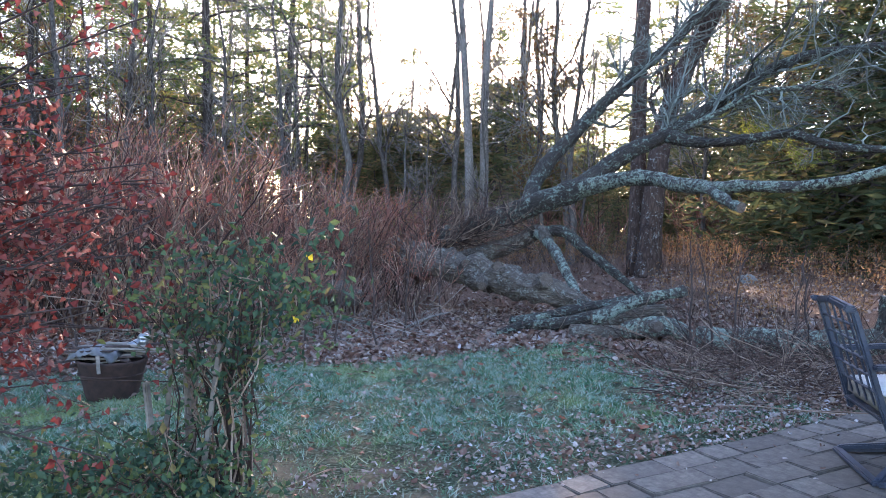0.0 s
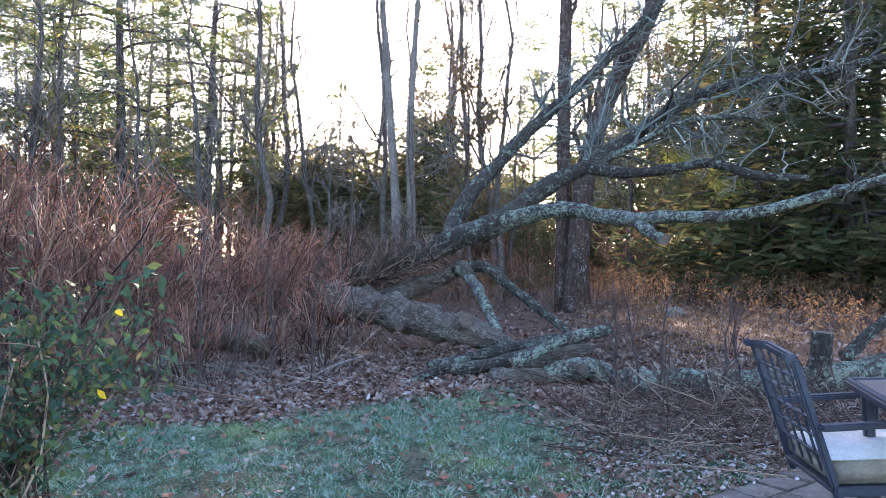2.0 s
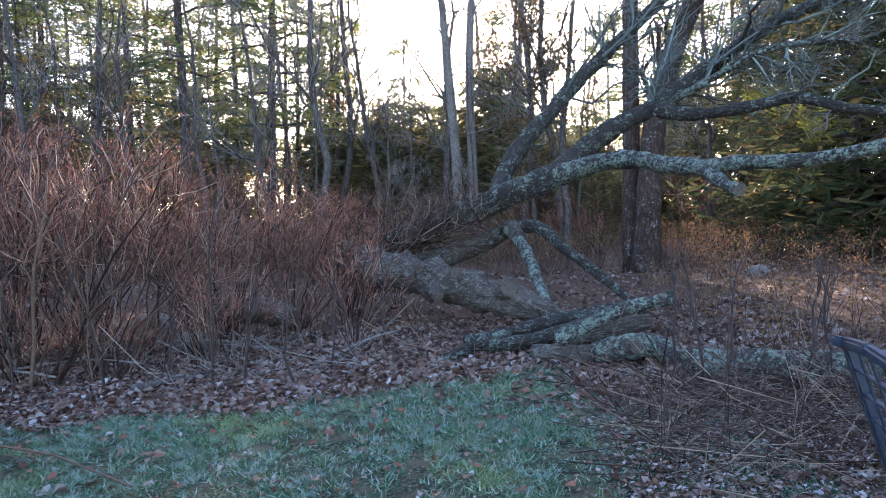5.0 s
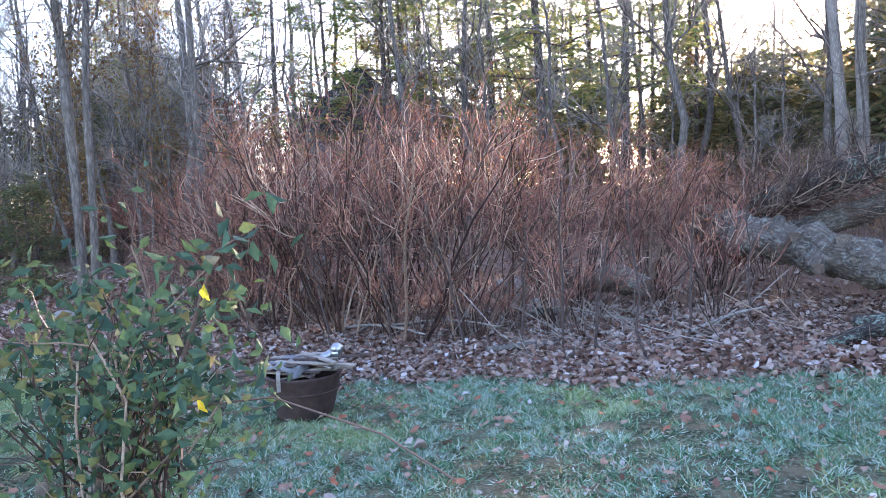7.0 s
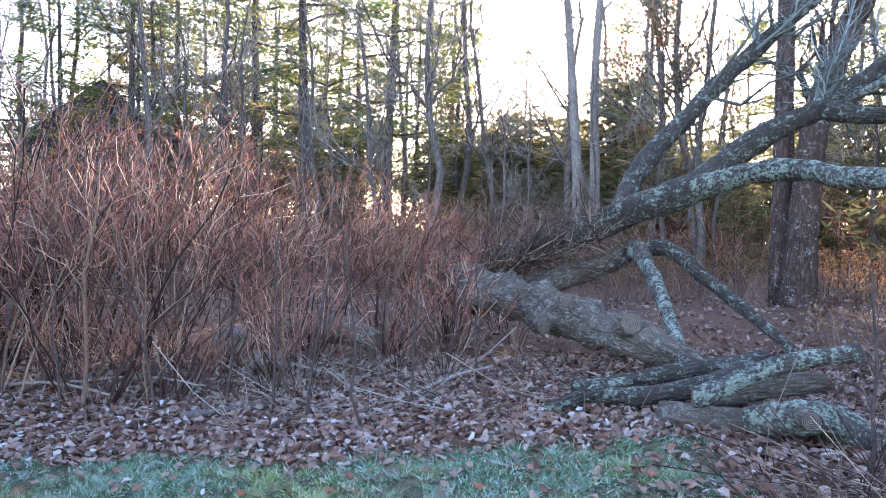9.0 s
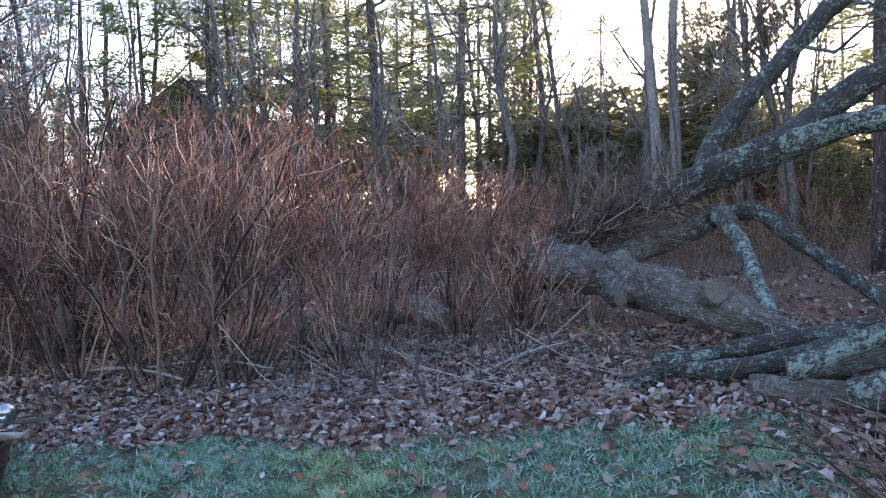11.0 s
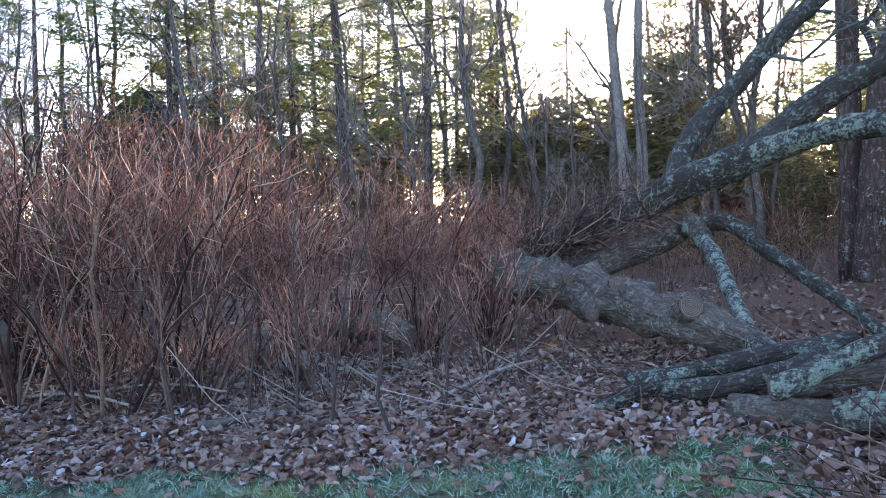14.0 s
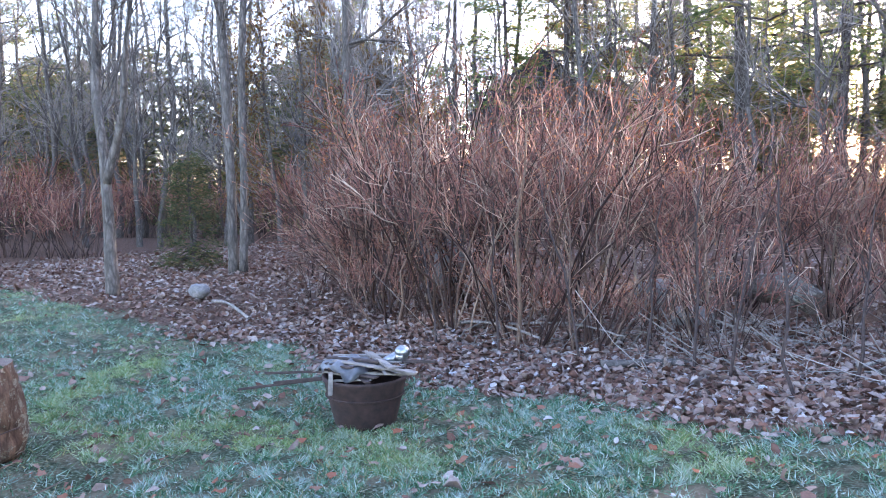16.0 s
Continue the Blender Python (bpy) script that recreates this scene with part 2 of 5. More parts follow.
# ground: frosted lawn near the patio, litter under the shrubs and in the woods
def ground_height(x, y):
    side = 0.0723 * x
    side = -0.304 + 0.045 * min(8.0, -4.2 - x) if x < -4.2 else side
    side = min(side, 0.36 + 0.01 * (x - 5)) if x > 5 else side
    side = max(side, -0.5)
    return side + 0.0128 * max(-20, min(y, 60)) + 0.03 * noise.noise((x * 0.35, y * 0.35, 3.0)) * min(1.0, abs(y) * 0.1 + 0.3)

def lawn_share(x, y):
    """1 on the lawn, 0 on litter."""
    edge = 4.25 + 0.25 * x * 0.35 if x > -4 else 3.6 - 0.17 * (-4 - x)
    edge = min(edge, 4.5)
    if x > 0.4:
        edge = min(edge, 5.0 - 1.9 * (x - 0.4) + 1.2 * noise.noise((x * 1.1, y * 1.1, 4)))
    d = edge + 0.6 * noise.noise((x * 0.9, y * 0.9, 7.0)) - y
    return max(0.0, min(1.0, 0.5 + d / 0.5))

M_GROUND, nt, b = mat("ground_soil")
v = coords(nt)
att = nt.nodes.new("ShaderNodeAttribute")
att.attribute_name = "lawn"
n1, n2, n3 = noise_tex(nt, v, 45, 8, 0.75), noise_tex(nt, v, 3, 6, 0.7), noise_tex(nt, v, 160, 4, 0.7)
soil = ramp(nt, n1, (0.3, (0.05, 0.032, 0.024)), (0.5, (0.14, 0.085, 0.062)), (0.68, (0.25, 0.17, 0.13)))
turf = ramp(nt, n1, (0.36, (0.012, 0.016, 0.010)), (0.50, (0.055, 0.08, 0.045)), (0.58, (0.14, 0.19, 0.13)), (0.70, (0.42, 0.46, 0.45)))
turf = mix(nt, ramp(nt, n2, (0.45, (0,) * 3), (0.62, (0.75,) * 3)), turf, (0.21, 0.17, 0.12))
sh = nt.nodes.new("ShaderNodeMath")
sh.operation = 'MULTIPLY_ADD'
nt.links.new(n2, sh.inputs[0])
sh.inputs[1].default_value = 0.9
nt.links.new(att.outputs["Fac"], sh.inputs[2])
col = mix(nt, ramp(nt, sh.outputs[0], (0.72, (0,) * 3), (0.95, (1,) * 3)), soil, turf)
nt.links.new(col, b.inputs["Base Color"])
b.inputs["Roughness"].default_value = 0.95
b.inputs["Specular IOR Level"].default_value = 0.15
bump(nt, b, n1, 1.0, 0.05)

# ---- mesh builders ----
rng = np.random.default_rng(5)

def mesh_of(name, V, Q, material, smooth=True):
    """A mesh from an array of places and an array of triangles or quads."""
    V, Q = np.asarray(V, np.float32), np.asarray(Q, np.int32)
    me = bpy.data.meshes.new(name)
    k = Q.shape[1]
    me.vertices.add(len(V))
    me.vertices.foreach_set("co", V.ravel())
    me.loops.add(Q.size)
    me.loops.foreach_set("vertex_index", Q.ravel())
    me.polygons.add(len(Q))
    me.polygons.foreach_set("loop_start", np.arange(0, Q.size, k, dtype=np.int32))
    me.polygons.foreach_set("use_smooth", np.full(len(Q), smooth))
    me.update(calc_edges=True)
    me.validate()
    me.materials.append(material)
    return me

def part(name, me, parent=None, label="", loc=None):
    ob = new(name, me)
    if parent is not None:
        ob.parent = parent
    if loc is not None:
        ob.location = loc
    if label:
        ob["label"] = label
    return ob

def part_bm(name, bm, material, parent=None, label="", smooth=False):
    me = bpy.data.meshes.new(name)
    if smooth:
        for fc in bm.faces:
            fc.smooth = True
    bm.to_mesh(me)
    bm.free()
    me.materials.append(material)
    return part(name, me, parent, label)

def empty(name, x, y, z, label, category, group="", kind="", turn=0.0):
    ob = new(name)
    ob.location, ob.rotation_euler = (x, y, z), (0, 0, turn)
    return tagged(ob, label, category, group, kind)

def box(bm, centre, size, rot=None, bevel=0.0):
    m = Matrix.Translation(centre) @ (rot if rot else Matrix.Identity(4)) @ Matrix.Diagonal((*size, 1))
    r = bmesh.ops.create_cube(bm, size=1, matrix=m)
    if bevel:
        es = list({e for vv in r["verts"] for e in vv.link_edges})
        bmesh.ops.bevel(bm, geom=es, offset=bevel, segments=2, affect='EDGES')

def rod(bm, a, b_, r, sides=8, r2=None):
    a, b_ = Vector(a), Vector(b_)
    d = b_ - a
    m = Matrix.Translation((a + b_) / 2) @ d.to_track_quat("Z", "Y").to_matrix().to_4x4()
    bmesh.ops.create_cone(bm, cap_ends=True, segments=sides, radius1=r, radius2=r2 if r2 else r, depth=d.length, matrix=m)

def tubes(P, R, sides=4):
    """Many tubes at once. P: n tubes of k places; R: their radii."""
    P, R = np.asarray(P, float), np.asarray(R, float)
    n, k = P.shape[:2]
    T = np.gradient(P, axis=1)
    T /= np.linalg.norm(T, axis=2, keepdims=True) + 1e-9
    ref = np.where(np.abs(T[:, :1, 2:3]) < 0.8, np.array([0, 0, 1.0]), np.array([1.0, 0, 0]))
    U = np.cross(T, np.broadcast_to(ref, T.shape))
    U /= np.linalg.norm(U, axis=2, keepdims=True) + 1e-9
    W = np.cross(T, U)
    a = np.arange(sides) * 2 * np.pi / sides
    V = P[:, :, None] + R[:, :, None, None] * (np.cos(a)[:, None] * U[:, :, None] + np.sin(a)[:, None] * W[:, :, None])
    i = np.arange(n * k * sides).reshape(n, k, sides)
    j = np.roll(i, -1, axis=2)
    Q = np.stack([i[:, :-1], j[:, :-1], j[:, 1:], i[:, 1:]], -1).reshape(-1, 4)
    return V.reshape(-1, 3), Q

def joined(*sets):
    Vs, Qs, o = [], [], 0
    for V, Q in sets:
        Vs.append(V), Qs.append(Q + o)
        o += len(V)
    return np.concatenate(Vs), np.concatenate(Qs)

def smooth_line(C, steps):
    """A curve through control places (x, y, z, radius), Catmull-Rom."""
    C = np.array(C, float)
    C = np.vstack([2 * C[0] - C[1], C, 2 * C[-1] - C[-2]])
    out = []
    for s in range(len(C) - 3):
        p0, p1, p2, p3 = C[s:s + 4]
        for u in np.linspace(0, 1, steps, endpoint=False):
            out.append(0.5 * (2 * p1 + (p2 - p0) * u + (2 * p0 - 5 * p1 + 4 * p2 - p3) * u * u + (3 * p1 - p0 - 3 * p2 + p3) * u ** 3))
    out.append(C[-2])
    return np.array(out)

def limb_mesh(name, C, material, sides=16, steps=7, rough=0.10, cap=None, wobble=0.0, seed=0.0):
    """A limb with a knobbly, uneven round and closed ends."""
    L = smooth_line(C, steps)
    if wobble:
        for i, p in enumerate(L[1:-1], 1):
            p[:3] += wobble * np.array(noise.noise_vector(Vector(p[:3] * 1.7) + Vector((seed, 0, 0))))
    V, Q = tubes(L[None, :, :3], L[None, :, 3], sides)
    Lr = np.repeat(L, sides, axis=0)
    for i in range(len(V)):
        p = Vector(V[i])
        f = 1 + rough * (2.2 * noise.noise(p * 3.1 + Vector((seed, 0, 0))) + 1.2 * noise.noise(p * 9) + 0.6 * noise.noise(p * 26))
        V[i] = Lr[i, :3] + (V[i] - Lr[i, :3]) * f
    c0, c1 = len(V), len(V) + 1
    V = np.vstack([V, L[0, :3], L[-1, :3]])
    last = (len(L) - 1) * sides
    caps = []
    for i in range(0, sides, 2):
        a, b1, c = i, (i + 1) % sides, (i + 2) % sides
        caps += [(c0, c, b1, a), (c1, last + a, last + b1, last + c)]
    me = mesh_of(name, V, np.vstack([Q, caps]), material)
    run = np.concatenate([[0], np.cumsum(np.linalg.norm(np.diff(L[:, :3], axis=0), axis=1))])
    a = np.tile(np.arange(sides) * 2 * np.pi / sides, len(L))
    gr = np.stack([np.cos(a) * Lr[:, 3], np.sin(a) * Lr[:, 3], np.repeat(run, sides)], 1)
    gr = np.vstack([gr, [0, 0, 0], [0, 0, run[-1]]]).astype(np.float32)
    me.attributes.new("grain", 'FLOAT_VECTOR', 'POINT').data.foreach_set("vector", gr.ravel())
    if cap is not None:
        me.materials.append(cap)
        for f in range(len(Q), len(me.polygons)):
            me.polygons[f].material_index = 1
            me.polygons[f].use_smooth = False
    return me

def rand_dirs(n, up=0.0):
    d = rng.normal(size=(n, 3))
    d[:, 2] += up
    return d / np.linalg.norm(d, axis=1, keepdims=True)

def offshoots(P, R, per, length, k=4, spread=0.8, up=0.3, start=0.25, taper=0.5, bend=0.15):
    """Side shoots of each of the lines P: per shoots, with the given length range."""
    n, m = P.shape[:2]
    idx = np.repeat(np.arange(n), per)
    u = rng.uniform(start, 0.98, n * per) * (m - 1)
    i0 = np.minimum(u.astype(int), m - 2)
    f = (u - i0)[:, None]
    base = P[idx, i0] * (1 - f) + P[idx, i0 + 1] * f
    r0 = (R[idx, i0] * (1 - f[:, 0]) + R[idx, i0 + 1] * f[:, 0]) * taper
    t = P[idx, i0 + 1] - P[idx, i0]
    t /= np.linalg.norm(t, axis=1, keepdims=True) + 1e-9
    d = t + spread * rand_dirs(n * per)
    d[:, 2] += up
    d /= np.linalg.norm(d, axis=1, keepdims=True)
    ln = rng.uniform(*length, n * per) * (1.15 - 0.6 * u / (m - 1))
    s = np.linspace(0, 1, k)
    out = base[:, None] + d[:, None] * (ln[:, None] * s)[..., None]
    out += (bend * ln)[:, None, None] * (s ** 2)[None, :, None] * rand_dirs(n * per, up * 2)[:, None]
    out[:, 1:-1] += 0.05 * ln[:, None, None] * rng.normal(size=(n * per, k - 2, 3))
    return out, r0[:, None] * np.linspace(1, 0.3, k)

def blades(C, D, length, width, fold=0.3):
    """Leaves as folded pairs of quads: centres C, directions D."""
    n = len(C)
    D = D / (np.linalg.norm(D, axis=1, keepdims=True) + 1e-9)
    S = np.cross(D, rng.normal(size=(n, 3)))
    S /= np.linalg.norm(S, axis=1, keepdims=True) + 1e-9
    N = np.cross(D, S)
    L, W = (np.broadcast_to(np.asarray(a, float), (n,))[:, None] for a in (length, width))
    a, m, b_ = C - D * L / 2, C + N * W * fold * 0.2, C + D * L / 2
    l, r = C - S * W / 2 - N * W * fold, C + S * W / 2 - N * W * fold
    V = np.stack([a, l, b_, r, m], 1).reshape(-1, 3)
    o = np.arange(n)[:, None] * 5
    Q = np.concatenate([o + [0, 4, 1, 0], o + [0, 3, 4, 0], o + [1, 4, 2, 1], o + [4, 3, 2, 4]], 1).reshape(-1, 4)[:, :3]
    return V, Q

def curled(C, D, length, width, curl=0.35):
    """Dry leaves: an oval about a bent midrib, folded and cupped, eight faces each."""
    n = len(C)
    D = D / (np.linalg.norm(D, axis=1, keepdims=True) + 1e-9)
    S = np.cross(D, np.array([0, 0, 1.0]) + .5 * rng.normal(size=(n, 3)))
    S /= np.linalg.norm(S, axis=1, keepdims=True) + 1e-9
    N = np.cross(S, D)
    L, W = (np.broadcast_to(np.asarray(a, float), (n,))[:, None] for a in (length, width))
    bend, cup = rng.normal(0, curl, (n, 1)), rng.normal(0, curl, (n, 1))
    m = [C + D * L * u + N * L * bend * (u * u * 2 - .2) for u in (-.5, -.17, .2, .5)]
    l1, r1 = (m[1] + sg * S * W * .5 + N * W * (cup + rng.normal(0, .12, (n, 1))) for sg in (-1, 1))
    l2, r2 = (m[2] + sg * S * W * .42 + N * W * (cup + rng.normal(0, .12, (n, 1))) for sg in (-1, 1))
    V = np.stack([*m, l1, l2, r1, r2], 1).reshape(-1, 3)
    F = np.array([(0, 1, 4), (4, 1, 5), (5, 1, 2), (5, 2, 3), (0, 6, 1), (6, 7, 1), (7, 2, 1), (7, 3, 2)])
    return V, (np.arange(n)[:, None, None] * 8 + F).reshape(-1, 3)

def needles(C, D, length, width):
    """Flat sprays, one diamond each."""
    n = len(C)
    D = D / (np.linalg.norm(D, axis=1, keepdims=True) + 1e-9)
    S = np.cross(D, rng.normal(size=(n, 3)))
    S /= np.linalg.norm(S, axis=1, keepdims=True) + 1e-9
    L, W = length[:, None] / 2, width[:, None] / 2
    return np.stack([C - D * L, C - S * W, C + D * L, C + S * W], 1).reshape(-1, 3), np.arange(n * 4).reshape(-1, 4)

# ---- ground ----
def ground_sheet():
    near = np.arange(-14, 12.01, 0.2)
    xs = np.concatenate([[-1500, -500, -200, -100, -60, -40, -28, -20, -17], near, [15, 20, 30, 45, 70, 120, 300, 800, 1500]])
    ys = np.concatenate([[-900, -300, -100, -40, -20, -12, -8], np.arange(-6, 14.01, 0.2), [16, 19, 23, 28, 35, 45, 60, 90, 150, 400, 1500]])
    V = np.array([(x, y, ground_height(x, y) if abs(x) < 100 and abs(y) < 100 else ground_height(max(-100, min(100, x)), max(-100, min(100, y)))) for y in ys for x in xs])
    nx = len(xs)
    i = (np.arange(len(ys) - 1)[:, None] * nx + np.arange(nx - 1)).ravel()
    me = mesh_of("ground", V, np.stack([i, i + 1, i + nx + 1, i + nx], 1), M_GROUND)
    at = me.attributes.new("lawn", 'FLOAT', 'POINT')
    at.data.foreach_set("value", np.array([lawn_share(x, y) for x, y, _ in V], np.float32))
    return tagged(new("ground", me), "sloping back garden ground with lawn and leaf litter", "ground", kind="structure")

ground = ground_sheet()
G = ground_height

# ---- fallen tree: one root, a lying stem, a leaning stem and its limbs ----
tree = empty("fallen_tree", -1.6, 8.7, G(-1.6, 8.7), "fallen old oak with lichen-covered limbs, root end torn up", "fallen tree")
def on_tree(name, C, material, label="", **kw):
    o = np.array(tree.location)
    C = [(x - o[0], y - o[1], z - o[2], r) for x, y, z, r in C]
    return part(name, limb_mesh(name, C, material, **kw), tree, label)

stem = on_tree("trunk", [(-1.9, 8.9, 0.95, 0.245), (-1.35, 8.1, 0.82, 0.231), (-0.91, 7.75, 0.76, 0.225), (-0.34, 7.25, 0.67, 0.225), (0.08, 6.85, 0.58, 0.205), (0.45, 6.4, 0.53, 0.185), (0.80, 6.1, 0.44, 0.130), (1.06, 5.9, 0.34, 0.08)], M_FALLEN, "knobbly grey lying trunk", sides=40, rough=.21, steps=14)
on_tree("limb", [(-1.67, 8.9, 0.80, 0.216), (-1.1, 8.8, 1.13, 0.216), (-0.38, 8.7, 1.42, 0.209), (0.31, 8.55, 1.74, 0.194), (0.85, 8.45, 1.94, 0.187), (1.29, 8.4, 2.13, 0.180)], M_LIMB, "leaning main limb of mossy bark", sides=24, rough=.08, steps=9)
mid = [(1.15, 8.42, 2.08, 0.164), (1.55, 8.4, 2.40, 0.156), (1.95, 8.35, 2.68, 0.140), (2.45, 8.3, 2.94, 0.117), (3.14, 8.2, 3.38, 0.101), (3.62, 8.0, 3.75, 0.094), (4.35, 7.6, 4.08, 0.078), (5.34, 7.0, 4.12, 0.066), (6.2, 6.4, 4.25, 0.055)]
on_tree("limb", mid, M_LIMB, sides=16)
upper = [(0.30, 8.75, 1.75, 0.137), (0.60, 9.2, 2.42, 0.130), (1.15, 9.5, 3.06, 0.122), (1.55, 9.6, 3.52, 0.115), (2.3, 9.8, 4.25, 0.101), (3.0, 9.9, 4.9, 0.086), (3.75, 10.0, 5.7, 0.072), (4.6, 10.1, 6.6, 0.050)]
on_tree("limb", upper, M_LIMB, sides=16)
low = [(1.1, 8.45, 2.06, 0.153), (1.92, 7.6, 2.19, 0.115), (2.4, 6.6, 2.03, 0.098), (2.7, 5.9, 1.975, 0.085), (3.01, 5.4, 1.96, 0.072), (3.46, 4.9, 1.99, 0.064), (3.95, 4.6, 2.11, 0.055), (4.39, 4.3, 2.22, 0.049), (4.62, 4.2, 2.32, 0.043), (4.86, 4.1, 2.38, 0.034)]
on_tree("limb", low, M_LIMB_PALE, "pale lichen-crusted low limb", sides=16, wobble=.03)
on_tree("stub", [(2.5, 6.2, 2.0, .075), (2.57, 5.75, 1.84, .06), (2.60, 5.5, 1.74, .055), (2.66, 5.3, 1.70, .06)], M_LIMB_PALE, sides=10, rough=.25, cap=M_CUT)
sidel = [(2.5, 8.25, 2.94, .11), (3.0, 7.8, 2.77, .085), (3.47, 7.4, 2.79, .075), (3.98, 7.0, 2.83, .07), (4.33, 6.7, 2.66, .06), (4.96, 6.4, 2.56, .05)]
on_tree("limb", sidel, M_LIMB, sides=12, wobble=.03)
bough = [(2.68, 8.2, 2.98, .06), (3.22, 7.9, 3.31, .05), (3.65, 7.6, 3.5, .045), (4.13, 7.3, 3.57, .04), (4.6, 7.0, 3.47, .03)]
on_tree("limb", bough, M_LIMB_PALE, sides=8, wobble=.05)
on_tree("limb", [(-0.9, 8.45, 0.75, .17), (-0.34, 8.45, 0.97, .16), (0.13, 8.55, 1.14, .14), (0.50, 8.5, 1.33, .12), (0.62, 8.0, 1.2, .10)], M_FALLEN, sides=14)
on_tree("limb", [(0.47, 8.6, 1.36, .10), (0.60, 8.0, 1.18, .085), (0.71, 7.4, 0.99, .08), (0.76, 6.7, 0.76, .07), (0.84, 6.1, 0.50, .06), (0.9, 5.8, 0.3, .05)], M_LIMB_PALE, sides=12, wobble=.03)
on_tree("limb", [(0.42, 8.5, 1.30, .10), (0.89, 8.3, 1.34, .09), (1.24, 7.9, 1.03, .075), (1.56, 7.5, 0.77, .065), (1.95, 7.0, 0.40, .05), (2.1, 6.8, 0.2, .04)], M_LIMB, sides=12, wobble=.03)
for knot in ([(-0.24, 7.2, .72, .12), (-0.2, 7.0, .80, .09), (-0.19, 6.94, .81, .072)], [(0.38, 6.4, .60, .14), (0.41, 6.16, .69, .105), (0.42, 6.10, .70, .085)], [(-0.45, 7.1, .62, .14), (-0.43, 6.92, .55, .09), (-0.42, 6.86, .53, .065)], [(-0.75, 7.55, .72, .12), (-0.68, 7.35, .83, .08), (-0.67, 7.3, .83, .07)]):
    on_tree("knot", knot, M_FALLEN, "sawn branch knot with rings", sides=14, rough=.12, cap=M_CUT)

# root plate: broken roots fanning out behind the shrubs
roots = []
for i in range(44):
    a = rng.uniform(-.5, 3.6)
    d = np.array([-0.35 + 0.45 * math.cos(a), 0.15 + 0.4 * math.cos(a), 0.62 * math.sin(a)]) * rng.uniform(.35, 1.0)
    s = np.linspace(0, 1, 6)[:, None]
    roots.append(np.array([0.12, -0.25, 0.72]) + np.array([-.1, .15, .16]) * rng.normal(size=3) + s * d + 0.09 * rng.normal(size=(6, 3)) * s)
R = rng.uniform(.012, .055, 44)[:, None] * np.linspace(1, .25, 6)
V, Q = tubes(np.array(roots), R, 6)
tagged(part("root", mesh_of("root", V, Q, M_ROOT), tree, "torn reddish root ends"), kind="stuff")

# small dead branches and twigs of the limbs
def sprays(lines, per1, len1, per2, len2, per3, len3, r1):
    sets = []
    for C in lines:
        L = smooth_line(C, 4)
        P, R = L[None, :, :3] - np.array(tree.location), L[None, :, 3]
        b1, q1 = offshoots(P, R, per1, len1, 5, 1.2, .25, .12, .35, .3)
        q1 = np.minimum(q1, r1 * np.linspace(1, .35, 5))
        b2, q2 = offshoots(b1, q1, per2, len2, 4, .9, .1, .15, .6, .2)
        b3, q3 = offshoots(b2, q2, per3, len3, 3, .9, 0, .1, .7, .2)
        sets += [tubes(b1, q1, 5), tubes(b2, q2, 4), tubes(b3, q3, 3)]
    return joined(*sets)
V, Q = sprays([mid[2:], upper[2:], bough], 26, (.6, 1.9), 7, (.25, .8), 6, (.12, .4), .028)
tagged(part("dead_twig", mesh_of("dead_twig", V, Q, M_TWIG_LICHEN), tree, "grey lichen-hung dead twigs"), kind="stuff")
V, Q = sprays([sidel, low[4:]], 7, (.3, .9), 4, (.15, .5), 3, (.1, .3), .02)
tagged(part("dead_twig", mesh_of("dead_twig", V, Q, M_TWIG_LICHEN), tree), kind="stuff")
V, Q = sprays([[(-1.67, 8.7, 0.70, .2), (-1.1, 8.5, 1.0, .2), (-0.38, 8.4, 1.3, .2), (0.1, 8.4, 1.5, .2)]], 46, (.4, 1.1), 6, (.2, .6), 5, (.1, .35), .014)
tagged(part("dead_twig", mesh_of("dead_twig", V, Q, M_TWIG), tree), kind="stuff")

V, Q = sprays([[(-2.9, 9.6, .35, .1), (-2.0, 9.3, .8, .1), (-1.2, 9.0, 1.15, .1), (-.4, 8.9, 1.5, .1)], [(-2.2, 9.0, .45, .1), (-1.4, 8.6, .95, .1), (-.5, 8.5, 1.35, .1)]], 34, (.5, 1.5), 6, (.25, .8), 5, (.12, .4), .012)
tagged(part("dead_twig", mesh_of("dead_twig", V, Q, M_TWIG), tree), kind="stuff")

# ---- sawn logs in front of the fallen tree ----
def log(C, label, material=M_LIMB, **kw):
    x, y, z = C[0][:3]
    ob = part("log", limb_mesh("log", [(a - x, b1 - y, c - z, r) for a, b1, c, r in C], material, cap=M_CUT, **kw), None, "", (x, y, z))
    return tagged(ob, label, "log", "logs by the fallen tree")
log([(-0.05, 5.69, 0.19, .060), (0.29, 5.56, 0.25, .068), (0.69, 5.62, 0.35, .072), (1.15, 5.68, 0.45, .07), (1.5, 5.7, 0.53, .06)], "lichen-covered branch log lying on the pile", M_LIMB, sides=12, wobble=.03)
log([(-0.25, 5.17, 0.09, .05), (0.06, 5.34, 0.17, .062), (0.3, 5.3, 0.20, .07), (0.54, 5.26, 0.24, .075), (1.03, 5.39, 0.34, .085), (1.36, 5.5, 0.46, .085)], "crooked branch log with broken tip on the grass", M_LIMB, sides=12, wobble=.04)
log([(0.02, 5.36, 0.17, .045), (0.22, 5.40, 0.27, .045), (0.42, 5.46, 0.30, .04)], "short side branch of crooked log", M_LIMB_PALE, sides=10, wobble=.02)
log([(0.80, 4.62, 0.37, .072), (1.12, 4.75, 0.475, .07), (1.50, 4.92, 0.62, .065), (1.92, 4.94, 0.70, .06)], "sawn branch log with pale cut end propped on pile", M_LIMB_PALE, sides=14, wobble=.03)
